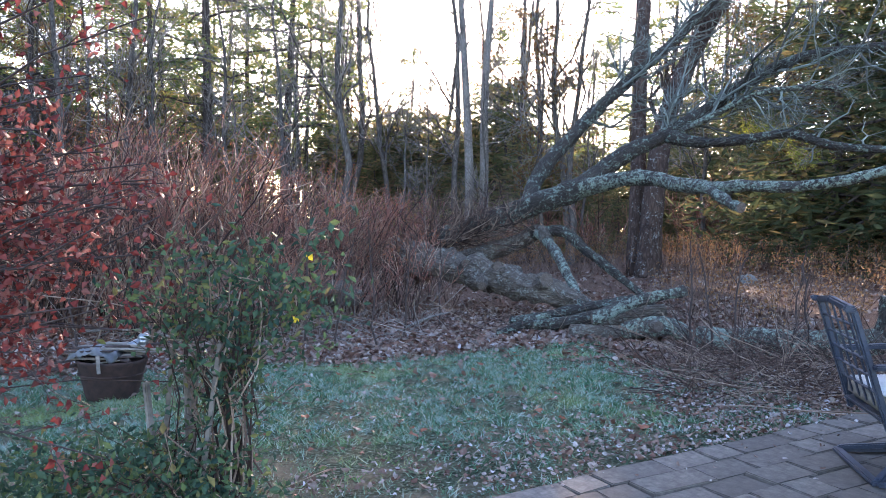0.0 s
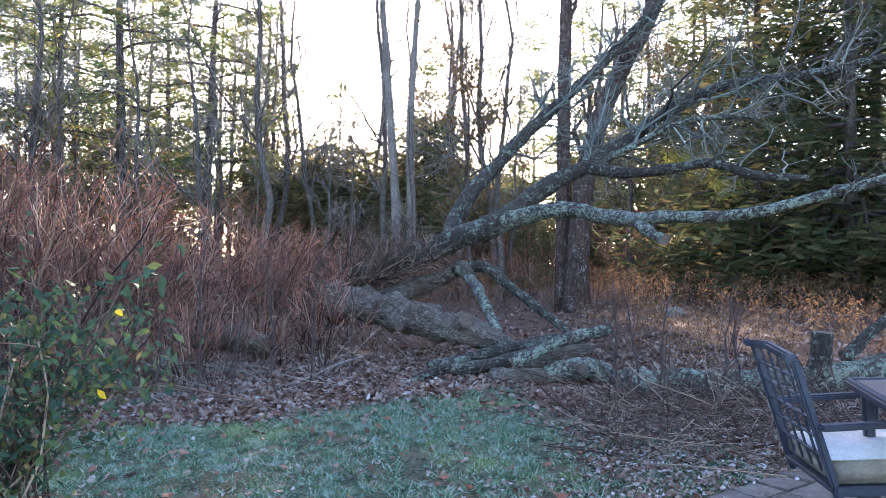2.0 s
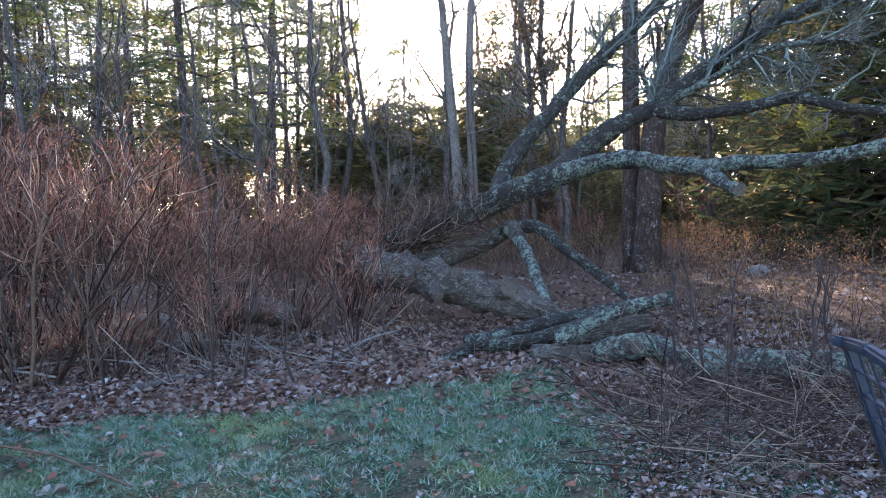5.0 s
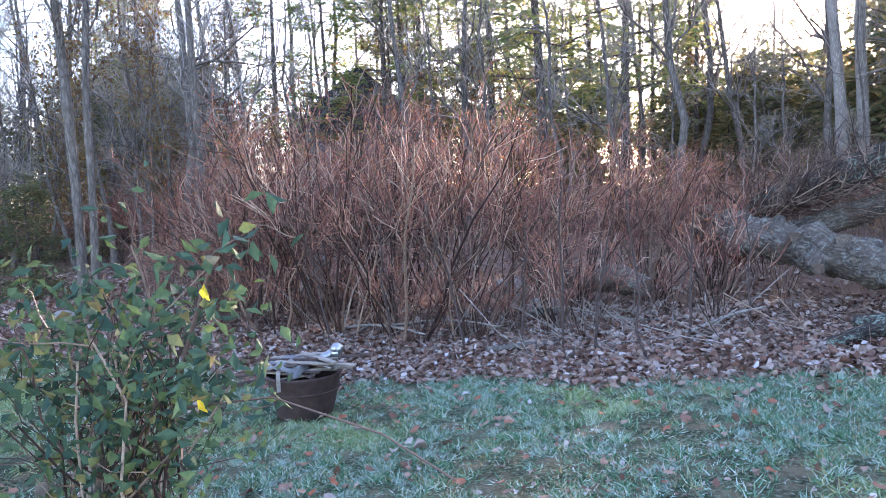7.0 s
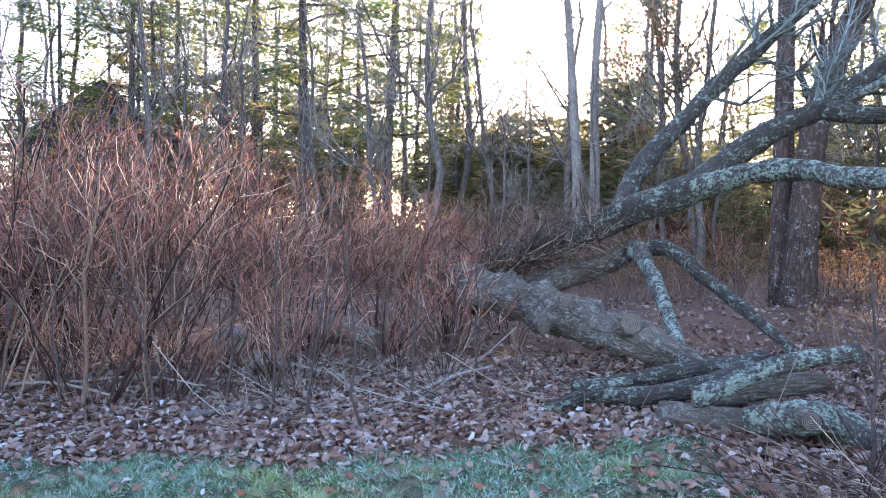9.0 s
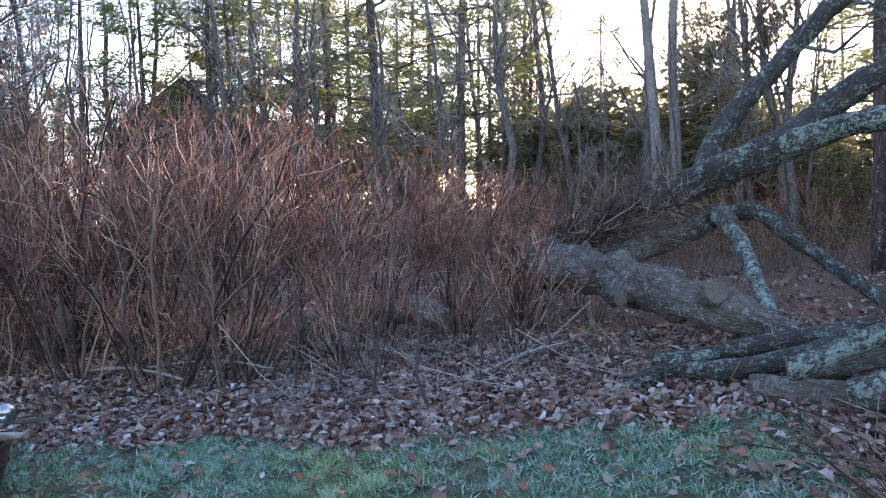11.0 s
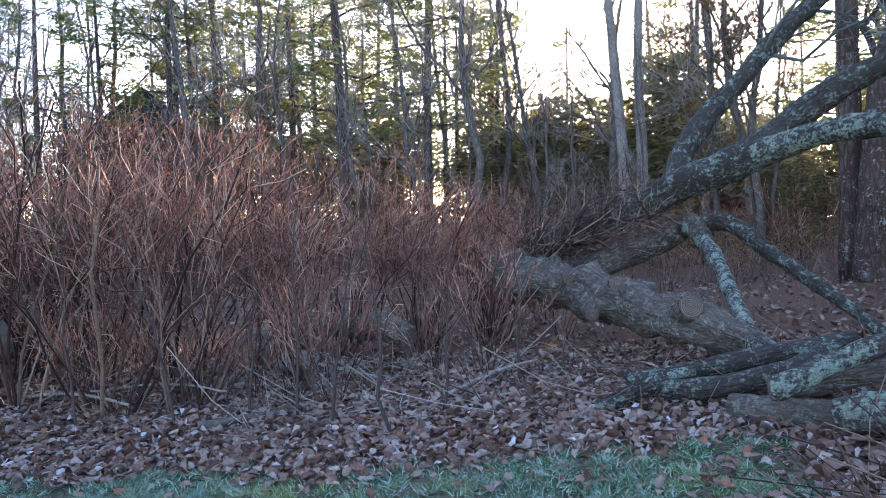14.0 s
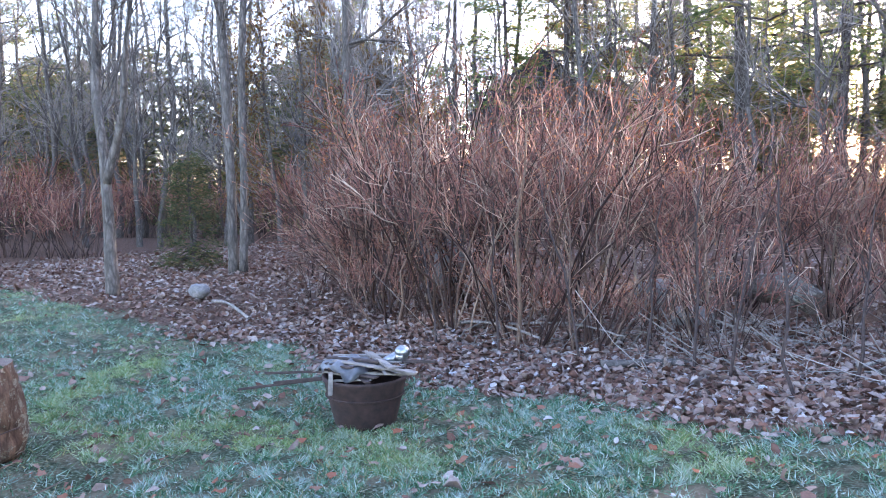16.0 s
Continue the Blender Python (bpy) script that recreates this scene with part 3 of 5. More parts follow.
log([(1.14, 4.50, 0.26, .09), (1.38, 4.34, 0.34, .12), (1.60, 4.30, 0.35, .12), (1.80, 4.22, 0.24, .09)], "short crooked mossy log with round branch scar", M_LIMB_PALE, sides=14, rough=.15)
log([(1.40, 4.26, 0.36, .07), (1.43, 4.14, 0.37, .06)], "round sawn branch stub with growth rings", M_FALLEN, sides=12)
log([(0.62, 4.95, 0.16, .10), (1.0, 4.75, 0.18, .12), (1.4, 4.6, 0.2, .12), (1.8, 4.3, 0.22, .10)], "dark underlying log beneath the pile", M_FALLEN, sides=14)
log([(0.9, 5.15, 0.26, .08), (1.3, 5.1, 0.36, .09), (1.75, 5.15, 0.44, .08)], "dark bark log lying under the pile", M_FALLEN, sides=12)
log([(1.78, 3.85, 0.30, .12), (2.08, 3.45, 0.33, .135), (2.58, 3.11, 0.37, .14), (3.2, 3.06, 0.44, .13), (3.94, 3.3, 0.50, .12), (5.0, 3.6, 0.58, .10)], "long thick lichen-covered log on the ground", M_LIMB_PALE, sides=20, rough=.1)
log([(3.14, 3.02, 0.48, .10), (3.17, 3.0, 0.65, .09), (3.18, 2.99, 0.84, .09)], "upright sawn branch stub on long log", M_LIMB, sides=14, rough=.15)
log([(3.5, 3.25, 0.60, .06), (3.8, 3.35, 0.80, .055), (4.1, 3.45, 1.0, .05), (4.25, 3.5, 1.08, .03)], "slanting grey branch propped on long log", M_LIMB, sides=10, wobble=.03)

# heaps of cut twigs in front of the log
def heap(n, x0, x1, y0, y1, ln, height, r, material, label):
    cx, cy = (x0 + x1) / 2, (y0 + y1) / 2
    c = np.stack([rng.uniform(x0, x1, n), rng.uniform(y0, y1, n)], 1)
    inside = np.maximum(0, 1 - ((c[:, 0] - cx) / (x1 - x0) * 2) ** 2) * np.maximum(0, 1 - ((c[:, 1] - cy) / (y1 - y0) * 2) ** 2)
    z = np.array([G(*p) for p in c]) + rng.uniform(0.01, 1, n) * height * (0.15 + inside)
    a = rng.normal(-0.3, 1.1, n)
    d = np.stack([np.cos(a), np.sin(a), rng.normal(0, .12, n)], 1)
    L = rng.uniform(*ln, n)
    s = np.linspace(-.5, .5, 6)
    P = np.concatenate([c, z[:, None]], 1)[:, None] + d[:, None] * (L[:, None] * s)[..., None]
    P += rng.normal(size=(n, 1, 3)) * (s ** 2)[None, :, None] * L[:, None, None] * 1.7 + rng.normal(size=(n, 6, 3)) * .02
    P[:, :, 2] = np.maximum(P[:, :, 2], np.array([[G(q[0], q[1]) + .004 for q in row] for row in P]))
    R = rng.uniform(r * .4, r, n)[:, None] * np.linspace(1, .4, 6)
    V, Q = tubes(P, R, 4)
    return tagged(new("brush_pile", mesh_of("brush_pile", V, Q, material)), label, "brush pile", kind="stuff")
heap(760, 1.0, 2.9, 1.6, 3.6, (.2, .75), .2, .0042, M_TWIG, "tangled heap of cut brown twigs before the log")
heap(260, 1.1, 3.2, 1.3, 3.4, (.2, .8), .24, .0042, M_TWIG, "loose grey-brown twigs tangled over the heap")
heap(520, -1.2, 2.6, 4.9, 7.0, (.15, .7), .07, .005, M_TWIG, "scattered thin sticks on the forest floor")
heap(260, -5.5, -0.6, 4.8, 7.5, (.2, 1.1), .05, .007, M_TWIG_GREY, "fallen sticks under the shrubs")

# ---- shrubs ----
def shrub_parts(height, stems, spread, wide=.72):
    """The stems, twigs and russet tips, coloured as sunlit, of one many-stemmed shrub: straight canes fanning out of a
    tight base.
    """
    k = 6
    s = np.linspace(0, 1, k)
    a = rng.uniform(0, 2 * np.pi, stems)
    lean = np.sqrt(rng.uniform(.01, 1, stems)) * spread
    base = np.stack([np.cos(a), np.sin(a), 0 * a], 1) * rng.uniform(.02, .24, stems)[:, None]
    h = height * rng.uniform(.55, 1.0, stems) * (1 - .12 * lean)
    out = np.stack([np.cos(a), np.sin(a)], 1)
    P = np.zeros((stems, k, 3))
    P[:, :, :2] = base[:, None, :2] + out[:, None] * (lean[:, None] * s ** 1.25)[..., None]
    P[:, :, 2] = h[:, None] * s
    P[:, 1:] += rng.normal(size=(stems, k - 1, 3)) * (.035, .035, .01)
    R = rng.uniform(.007, .015, stems)[:, None] * np.linspace(1, .4, k)
    b1, q1 = offshoots(P, R, 7, (.35, 1.0), 4, wide, .2, .44, .55, .22)
    b2, q2 = offshoots(b1, q1, 5, (.12, .42), 3, .85, .2, .2, .7, .2)
    q1, q2 = np.clip(q1, .0036, .008), np.clip(q2, .0025, .004)
    tips = np.concatenate([b2[:, -1], b2[:, 1]])
    # tips crowd towards the top, where their colour stands in for sunlight
    near = tips[rng.random(len(tips)) < np.clip((tips[:, 2] / height - .5) * 1.9, .02, .85)]
    near = near + rng.normal(size=near.shape) * .015
    few = near[::4]
    return ([mesh_of("stem", *tubes(P[i:i + 1], R[i:i + 1], 5), M_STEM) for i in range(stems)], mesh_of("stem", *tubes(P, R, 3), M_TWIG),
            (mesh_of("branch", *tubes(b1, q1, 3), M_TWIG), mesh_of("twig", *tubes(b2, q2, 3), M_TWIG_RED)),
            mesh_of("tip", *blades(near, rand_dirs(len(near), .6), rng.uniform(.016, .036, len(near)), .011), M_BUD_LIT),
            mesh_of("twig", *joined(tubes(b1[::2, ::3], q1[::2, ::3] * 1.5, 3), tubes(b2[::3, ::2], q2[::3, ::2] * 1.8, 3)), M_TWIG_RED), mesh_of("tip", *blades(few, rand_dirs(len(few), .4), np.full(len(few), .05), .02), M_BUD_LIT))

def shrub(meshes, x, y, turn, size, label, group, apart=True, tall=1.0):
    ob = empty("shrub", x, y, G(x, y) - .01, label, "shrub", group, turn=turn)
    ob.scale = (size, size, size * tall)
    each, whole, twig, tip, thin, few = meshes
    if apart:
        branch, twig = twig
        for me in each:
            part("stem", me, ob)
        tagged(part("branch", branch, ob), kind="stuff")
    else:
        twig, tip = thin, few
        tagged(part("stem", whole, ob), kind="stuff")
    tagged(part("twig", twig, ob), kind="stuff")
    tagged(part("tip", tip, ob), kind="stuff")
    return ob

kinds = [shrub_parts(2.0, 13, 1.0) for i in range(7)]
for i in range(32):
    x = -9.6 + 8.7 * ((i * 0.618034 + .2) % 1.0)
    depth = (i % 5) / 4.0
    front = float(np.interp(x, (-11.6, -7, -5.7, -4.9, -3.6, -2.4, -1), (6.2, 5.2, 5.3, 5.6, 6.1, 7.2, 8.2)))
    y = front + depth * 2.6 + rng.uniform(-.35, .35)
    size = float(np.interp(x, (-11, -8.5, -6.5, -4.8, -3.5, -2.6, -1.8, -1), (.62, 1.1, 1.42, 1.45, 1.3, 1.08, .86, .58))) * rng.uniform(.8, 1.05)
    shrub(kinds[i % 7], x, y, rng.uniform(0, 6.28), size, "bare many-stemmed shrub, russet twig tips coloured as sunlit", "shrubs of the thicket", tall=rng.uniform(.95, 1.08))
# thin young canes before and between the clumps
for i in range(14):
    x = -7.6 + 6.4 * ((i * 0.618034 + .55) % 1.0)
    y = float(np.interp(x, (-7, -5.7, -4.9, -3.6, -2.4, -1), (4.75, 4.85, 5.15, 5.5, 6.0, 6.8))) + rng.uniform(-.15, .9)
    shrub(kinds[(i * 3) % 7], x, y, rng.uniform(0, 6.28), rng.uniform(.38, .62), "low bare shrub, russet twig tips coloured as sunlit", "shrubs of the thicket", False, rng.uniform(.9, 1.3))
# brush further back, on both sides
for i in range(80):
    x = -26 + 44 * ((i * 0.618034) % 1.0)
    y = 11.5 + 11 * ((i * 0.381966 + .3) % 1.0)
    if abs(x - 3.2) < .8 and abs(y - 12.5) < 1.2 or abs(x - 4.3) < 1.0:
        continue
    shrub(kinds[i % 6], x, y, rng.uniform(0, 6.28), rng.uniform(.8, 1.25), "bare brown underbrush shrub at the edge of woods", "underbrush shrubs", False, rng.uniform(.7, 1.1))

# dark single stems at the front of the thicket
def sapling(x, y, h, lean, label="thin dark bare sapling stem"):
    k = 7
    s = np.linspace(0, 1, k)
    P = np.zeros((1, k, 3))
    P[0, :, 0], P[0, :, 1], P[0, :, 2] = lean * s ** 1.3, .1 * lean * s, h * s
    P[0, 1:] += rng.normal(size=(k - 1, 3)) * .02
    R = .014 * np.linspace(1, .35, k)[None]
    b1, q1 = offshoots(P, R, 9, (.15, .6), 4, .6, .35, .25, .5)
    ob = empty("sapling", x, y, G(x, y), label, "sapling", "saplings before the thicket")
    part("stem", mesh_of("stem", *tubes(P, R, 6), M_DARKSTEM), ob)
    tagged(part("twig", mesh_of("twig", *tubes(b1, np.maximum(q1, .002), 3), M_DARKSTEM), ob), kind="stuff")
for x, y, h, lean in ((-3.66, 5.08, 1.7, -.45), (-2.61, 5.23, 1.8, .05), (-1.65, 4.8, 1.5, -.15), (-1.4, 5.3, 1.3, .1), (-1.0, 6.2, 1.2, .0), (-4.5, 4.9, 1.5, -.1), (-3.1, 5.3, 1.5, .12), (-2.2, 5.0, 1.3, .2), (-5.2, 4.7, 1.4, -.3), (1.75, 3.4, 1.0, -.15), (1.62, 3.7, 1.1, .05), (1.9, 3.3, .95, .1), (2.35, 3.1, .9, .1), (2.6, 3.2, 1.0, -.1)):
    sapling(x, y, h, lean)

# ---- trees of the woods ----
def trunk_line(h, r, lean, k=10, wig=.05):
    s = np.linspace(0, 1, k)
    P = np.zeros((k, 3))
    P[:, 2] = h * s
    P[:, 0] = lean * h * s
    P[1:, :2] += np.cumsum(rng.normal(size=(k - 1, 2)) * wig, axis=0)
    R = r * (1 - .8 * s)
    R[0] *= 1.35
    return P, R

def tree_meshes(kind, h, r, lean=0.0):
    P, R = trunk_line(h, r, lean, wig=.03 if kind != "bare" else .15)
    P1, R1 = P[None], R[None]
    if kind == "bare":
        b1, q1 = offshoots(P1, R1, 18, (1.5, h * .36), 5, 1.15, .15, .2, .45, .4)
        b2, q2 = offshoots(b1, q1, 6, (.7, 2.6), 4, .95, .35, .15, .55, .25)
        b3, q3 = offshoots(b2, q2, 5, (.3, 1.2), 3, .8, .15, .1, .6, .2)
        return (mesh_of("trunk", *tubes(P1, R1, 10), M_BARK), mesh_of("branch", *tubes(b1, q1, 6), M_BARK),
                mesh_of("crown", *joined(tubes(b2, np.maximum(q2, .009), 3), tubes(b3[:, ::2], np.maximum(q3[:, ::2], .007), 3)), M_TWIG_GREY))
    lo, per, droop, up, ln = (.22, 34, .12, .1, h * .20) if kind == "pine" else (.05, 60 if kind == "hemlock" else 44, .25, -.15, h * .26)
    u = np.sort(rng.uniform(lo, .98, per))
    a = np.arange(per) * 2.4 + rng.uniform(-.4, .4, per)
    base = np.stack([np.interp(u * (len(P) - 1), np.arange(len(P)), P[:, c]) for c in range(3)], 1)
    L = ln * (1.1 - u) / (1.1 - lo) * rng.uniform(.6, 1.2, per) + .5
    k = 5
    s = np.linspace(0, 1, k)
    B = base[:, None] + np.stack([np.cos(a), np.sin(a), np.full(per, up)], 1)[:, None] * (L[:, None] * s)[..., None]
    B[:, :, 2] -= droop * L[:, None] * s ** 2
    B[:, 1:] += rng.normal(size=(per, k - 1, 3)) * .08
    BR = (.018 + .012 * L)[:, None] * np.linspace(1, .25, k)
    t1, r1 = offshoots(B, BR, 7, (.3, 1.1), 3, .7, 0, .25, .5, .1)
    c = np.concatenate([t1[:, 1], t1[:, 2], B[:, 3], B[:, 4]])
    rep = {"pine": 7, "hemlock": 9, "far": 3}[kind]
    c = np.repeat(c, rep, axis=0) + rng.normal(size=(len(c) * rep, 3)) * (.24, .24, .10)
    d = rand_dirs(len(c))
    d[:, 2] *= .35
    wide = {"far": 2.1, "pine": 1.3, "hemlock": 1.0}[kind]
    leaf = needles(c, d, wide * rng.uniform(.14, .38, len(c)), wide * rng.uniform(.03, .085, len(c)))
    return (mesh_of("trunk", *tubes(P1, R1, 10), M_BARK_PINE), mesh_of("branch", *(tubes(B[:, ::2], BR[:, ::2], 3) if kind == "far" else tubes(B, BR, 3)), M_BARK_PINE),
            mesh_of("crown", *leaf, {"pine": M_NEEDLE, "far": M_NEEDLE_FAR, "hemlock": M_NEEDLE_DARK}[kind]))

TREES = {"pine": [tree_meshes("pine", 17, .20, l) for l in (0, .03, -.03)],
         "hemlock": [tree_meshes("hemlock", 8.0, .12) for _ in range(3)],
         "far": [tree_meshes("far", 8.0, .12) for _ in range(3)],
         "oak": [tree_meshes("bare", 13, .15, l) for l in (.02, -.03)],
         "bare": [tree_meshes("bare", 15, .135, l) for l in (-.04, 0, .05, .02)]}
for me in [mesh for kind in TREES["oak"] for mesh in kind[2:]]:
    co = np.zeros(len(me.vertices) * 3, np.float32)
    me.vertices.foreach_get("co", co)
    c = co.reshape(-1, 3)[rng.integers(0, len(me.vertices), 2600)] + rng.normal(size=(2600, 3)) * .15
    dry = mesh_of("crown", *needles(c, rand_dirs(2600), rng.uniform(.12, .30, 2600), rng.uniform(.06, .14, 2600)), M_OAKLEAF)
    TREES["oak"] = [(*k[:2], dry if k[2] == me else k[2], me if k[2] == me else k[3]) if len(k) > 2 and (k[2] == me or len(k) > 3) else k for k in TREES["oak"]]
NAMES = {"oak": ("oak_tree", "oak still hung with dry brown leaves", "oak tree"), "far": ("hemlock_tree", "dense dark young evergreen in the woods", "evergreen tree"),
         "pine": ("pine_tree", "tall pine with thin layered needle boughs", "pine tree"),
         "hemlock": ("hemlock_tree", "dense dark young evergreen in the woods", "evergreen tree"),
         "bare": ("bare_tree", "tall leafless winter tree with fine twigs", "bare tree")}

def plant(kind, x, y, size=1.0, turn=None, which=None):
    """Nothing grows in the narrow gap through which the sun reaches the ground behind the log."""
    lane = abs(x + .034 * (y - 8) - 5.3)
    tall = size * {"pine": 17, "far": 8, "hemlock": 8, "oak": 13, "bare": 15}[kind]
    if y > 9 and lane < (.5 if kind == "bare" else 2.2) and tall > .22 * (y - 8):
        return None
    name, label, cat = NAMES[kind]
    meshes = TREES[kind][which if which is not None else int(rng.integers(len(TREES[kind])))]
    ob = empty(name, x, y, G(x, y) - .05, label, cat, "trees of the woods", turn=rng.uniform(0, 6.28) if turn is None else turn)
    ob.scale = (size,) * 3
    for n, me in zip(("trunk", "branch", "crown", "twig"), meshes):
        tagged(part(n, me, ob), kind="" if n == "trunk" else "stuff")
    return ob

# trees that stand out along the edge
for kind, x, y, size in (("pine", -12.0, 26.9, 1.25), ("pine", -9.5, 30.0, 1.2), ("bare", -9.8, 34.0, 1.1), ("bare", -6.9, 32.7, 1.35), ("bare", 1.4, 21.7, .9), ("bare", -14.4, 20.0, 1.0), ("bare", -23.0, 25.2, 1.1), ("pine", -16.5, 31, 1.1), ("pine", -20, 30, 1.1), ("bare", 2.3, 18, .8), ("bare", -10.4, 7.6, .7), ("bare", -13, 9.5, .8)):
    plant(kind, x, y, size)
for i in range(46):
    x, y = -46 + 84 * ((i * .618034 + .1) % 1), 27 + 20 * ((i * .381966) % 1)
    if -6.0 < x + .033 * y < 2.4:
        continue
    plant("pine", x, y, rng.uniform(.8, 1.2))
for i in range(34):
    x, y = -44 + 80 * ((i * .618034 + .4) % 1), 18 + 24 * ((i * .381966 + .2) % 1)
    if -2.0 < x + .033 * y < 1.4:
        continue
    plant("bare", x, y, rng.uniform(.7, 1.15))
for i in range(30):
    x, y = -40 + 74 * ((i * .618034 + .25) % 1), 29 + 12 * ((i * .381966 + .5) % 1)
    plant("far", x, y, rng.uniform(.75, 1.05) * (.75 if -8 < x < -4 else 1))
for i in range(13):
    x, y = -5.5 + 8.5 * ((i * .618034 + .25) % 1), 28 + 9 * ((i * .381966 + .5) % 1)
    plant("far", x, y, rng.uniform(.5, 1.05))
for i in range(34):
    plant("far", -62 + 110 * ((i * .618034 + .6) % 1), 46 + 12 * ((i * .381966 + .5) % 1), rng.uniform(1.0, 1.4))
for i in range(15):
    x, y = -36 + 50 * ((i * .618034 + .33) % 1), 24 + 18 * ((i * .381966 + .15) % 1)
    if not -3.0 < x + .033 * y < 1.6:
        plant("oak", x, y, rng.uniform(.55, 1.0))
for i in range(10):
    x, y = -30 + 42 * ((i * .618034 + .9) % 1), 36 + 12 * ((i * .381966 + .77) % 1)
    plant("pine", x, y, rng.uniform(.5, .75) if -6 < x < 2.4 else rng.uniform(.7, 1.1))
# a low dark belt of young evergreens that closes the view under the crowns
for i in range(72):
    x, y = -10 + 21 * ((i * .618034 + .37) % 1), 23 + 21 * ((i * .381966 + .63) % 1)
    plant("far", x, y, .031 * (y - 7) * rng.uniform(.4, .95))
for i in range(26):
    x, y = 1.8 + 4.6 * ((i * .618034 + .17) % 1), 22 + 28 * ((i * .381966 + .43) % 1)
    plant("far", x, y, .0265 * (y - 8) * rng.uniform(.75, 1.0))
for i in range(16):
    plant("far", -15 + 10 * ((i * .618034 + .27) % 1), 30 + 14 * ((i * .381966 + .13) % 1), rng.uniform(.42, .62))
# slender leafless understory between the trunks
for i in range(20):
    x, y = -26 + 34 * ((i * .618034 + .81) % 1), 15 + 16 * ((i * .381966 + .27) % 1)
    plant("oak" if i % 5 == 0 else "bare", x, y, rng.uniform(.38, .62))
# dark evergreens on the side of the long log
for x, y, s in ((8.2, 14.5, 1.3), (9.4, 12.6, 1.5), (9.8, 18, 1.5), (11.5, 15, 1.5), (12.5, 10.5, 1.4), (10.5, 8.5, 1.2)):
    plant("hemlock", x, y, s)
# left of the garden
for x, y, s in ((-16, 8.5, .6), (-18, 12, .8), (-20, 16, .9), (-24, 9, .8), (-27, 14, .9), (-15, 14, .7), (-30, 20, 1)):
    plant("bare", x, y, s)
# a deep belt of woods on the left and behind, so that no horizon shows
for i in range(24):
    x, y = -16 - 34 * ((i * .618034 + .7) % 1), 5 + 26 * ((i * .381966 + .1) % 1)
    plant("bare" if i % 4 else "pine", x, y, rng.uniform(.55, 1.0))
for i in range(26):
    x, y = -48 + 22 * ((i * .618034 + .2) % 1), 2 + 30 * ((i * .381966 + .3) % 1)
    plant("far", x, y, rng.uniform(.8, 1.2))
for i in range(52):
    x, y = -9 - 24 * ((i * .618034 + .15) % 1), 6.5 + 12 * ((i * .381966 + .45) % 1)
    if x > -12 and y < 8:
        continue
    shrub(kinds[i % 6], x, y, rng.uniform(0, 6.28), rng.uniform(.6, 1.3), "bare brown underbrush shrub at the edge of woods", "underbrush shrubs", False)
for i in range(24):
    x, y = -11.5 - 11 * ((i * .618034 + .05) % 1), 5.5 + 10 * ((i * .381966 + .6) % 1)
    plant("bare" if i % 5 else "oak", x, y, rng.uniform(.30, .5))
for i in range(44):
    x, y = -13 - 20 * ((i * .618034 + .41) % 1), .5 + 9 * ((i * .381966 + .13) % 1)
    if x < -14.5 or y > 6:
        shrub(kinds[i % 7], x, y, rng.uniform(0, 6.28), rng.uniform(.7, 1.3), "bare brown underbrush shrub at the edge of woods", "underbrush shrubs", False)
for i in range(20):
    x, y = -17 - 16 * ((i * .618034 + .77) % 1), 1 + 11 * ((i * .381966 + .33) % 1)
    plant("bare" if i % 3 else "far", x, y, rng.uniform(.3, .6))
for i in range(22):
    x, y = -15 - 13 * ((i * .618034 + .57) % 1), .5 + 9 * ((i * .381966 + .71) % 1)
    plant("bare", x, y, rng.uniform(.4, .75))
for i in range(10):
    plant("pine" if i % 2 else "far", -32 - 16 * ((i * .618034 + .3) % 1), -2 + 13 * ((i * .381966 + .2) % 1), rng.uniform(.8, 1.2))
for i in range(12):
    plant("far", -23 - 15 * ((i * .618034 + .45) % 1), 6 + 13 * ((i * .381966 + .55) % 1), rng.uniform(.7, 1.1))
# leafless crowns before the sun
for x, y, size in ((-1.7, 27, 1.1), (.6, 33, 1.2), (-2.6, 36, 1.25), (1.7, 29, 1.0), (-.7, 40, 1.3), (-4.2, 29, 1.0)):
    plant("bare", x, y, size)
for i in range(26):
    x, y = -22 - 14 * ((i * .618034 + .35) % 1), -4 + 16 * ((i * .381966 + .25) % 1)
    shrub(kinds[i % 6], x, y, rng.uniform(0, 6.28), rng.uniform(1.0, 1.6), "bare brown underbrush shrub at the edge of woods", "underbrush shrubs", False)
for i in range(14):
    x, y = 1.6 + 3.2 * ((i * .618034) % 1), 26 + 22 * ((i * .381966 + .4) % 1)
    shrub(kinds[i % 6], x, y, rng.uniform(0, 6.28), .6 + .028 * y, "bare brown underbrush shrub at the edge of woods", "underbrush shrubs", False)
for i in range(16):
    plant("far", .8 + 4.2 * ((i * .618034 + .1) % 1), 42 + 17 * ((i * .381966 + .2) % 1), rng.uniform(.6, .8))
# low shrubs where the thicket thins out over the lawn
for i, (x, y, size) in enumerate(((-8.6, 6.0, .62), (-9.2, 6.8, .7), (-9.9, 6.2, .5), (-8.2, 5.2, .45), (-10.6, 7.2, .6), (-9.0, 7.9, .8), (-7.4, 5.6, .6))):
    shrub(kinds[i % 6], x, y, rng.uniform(0, 6.28), size, "low bare shrub, russet twig tips coloured as sunlit", "shrubs of the thicket")

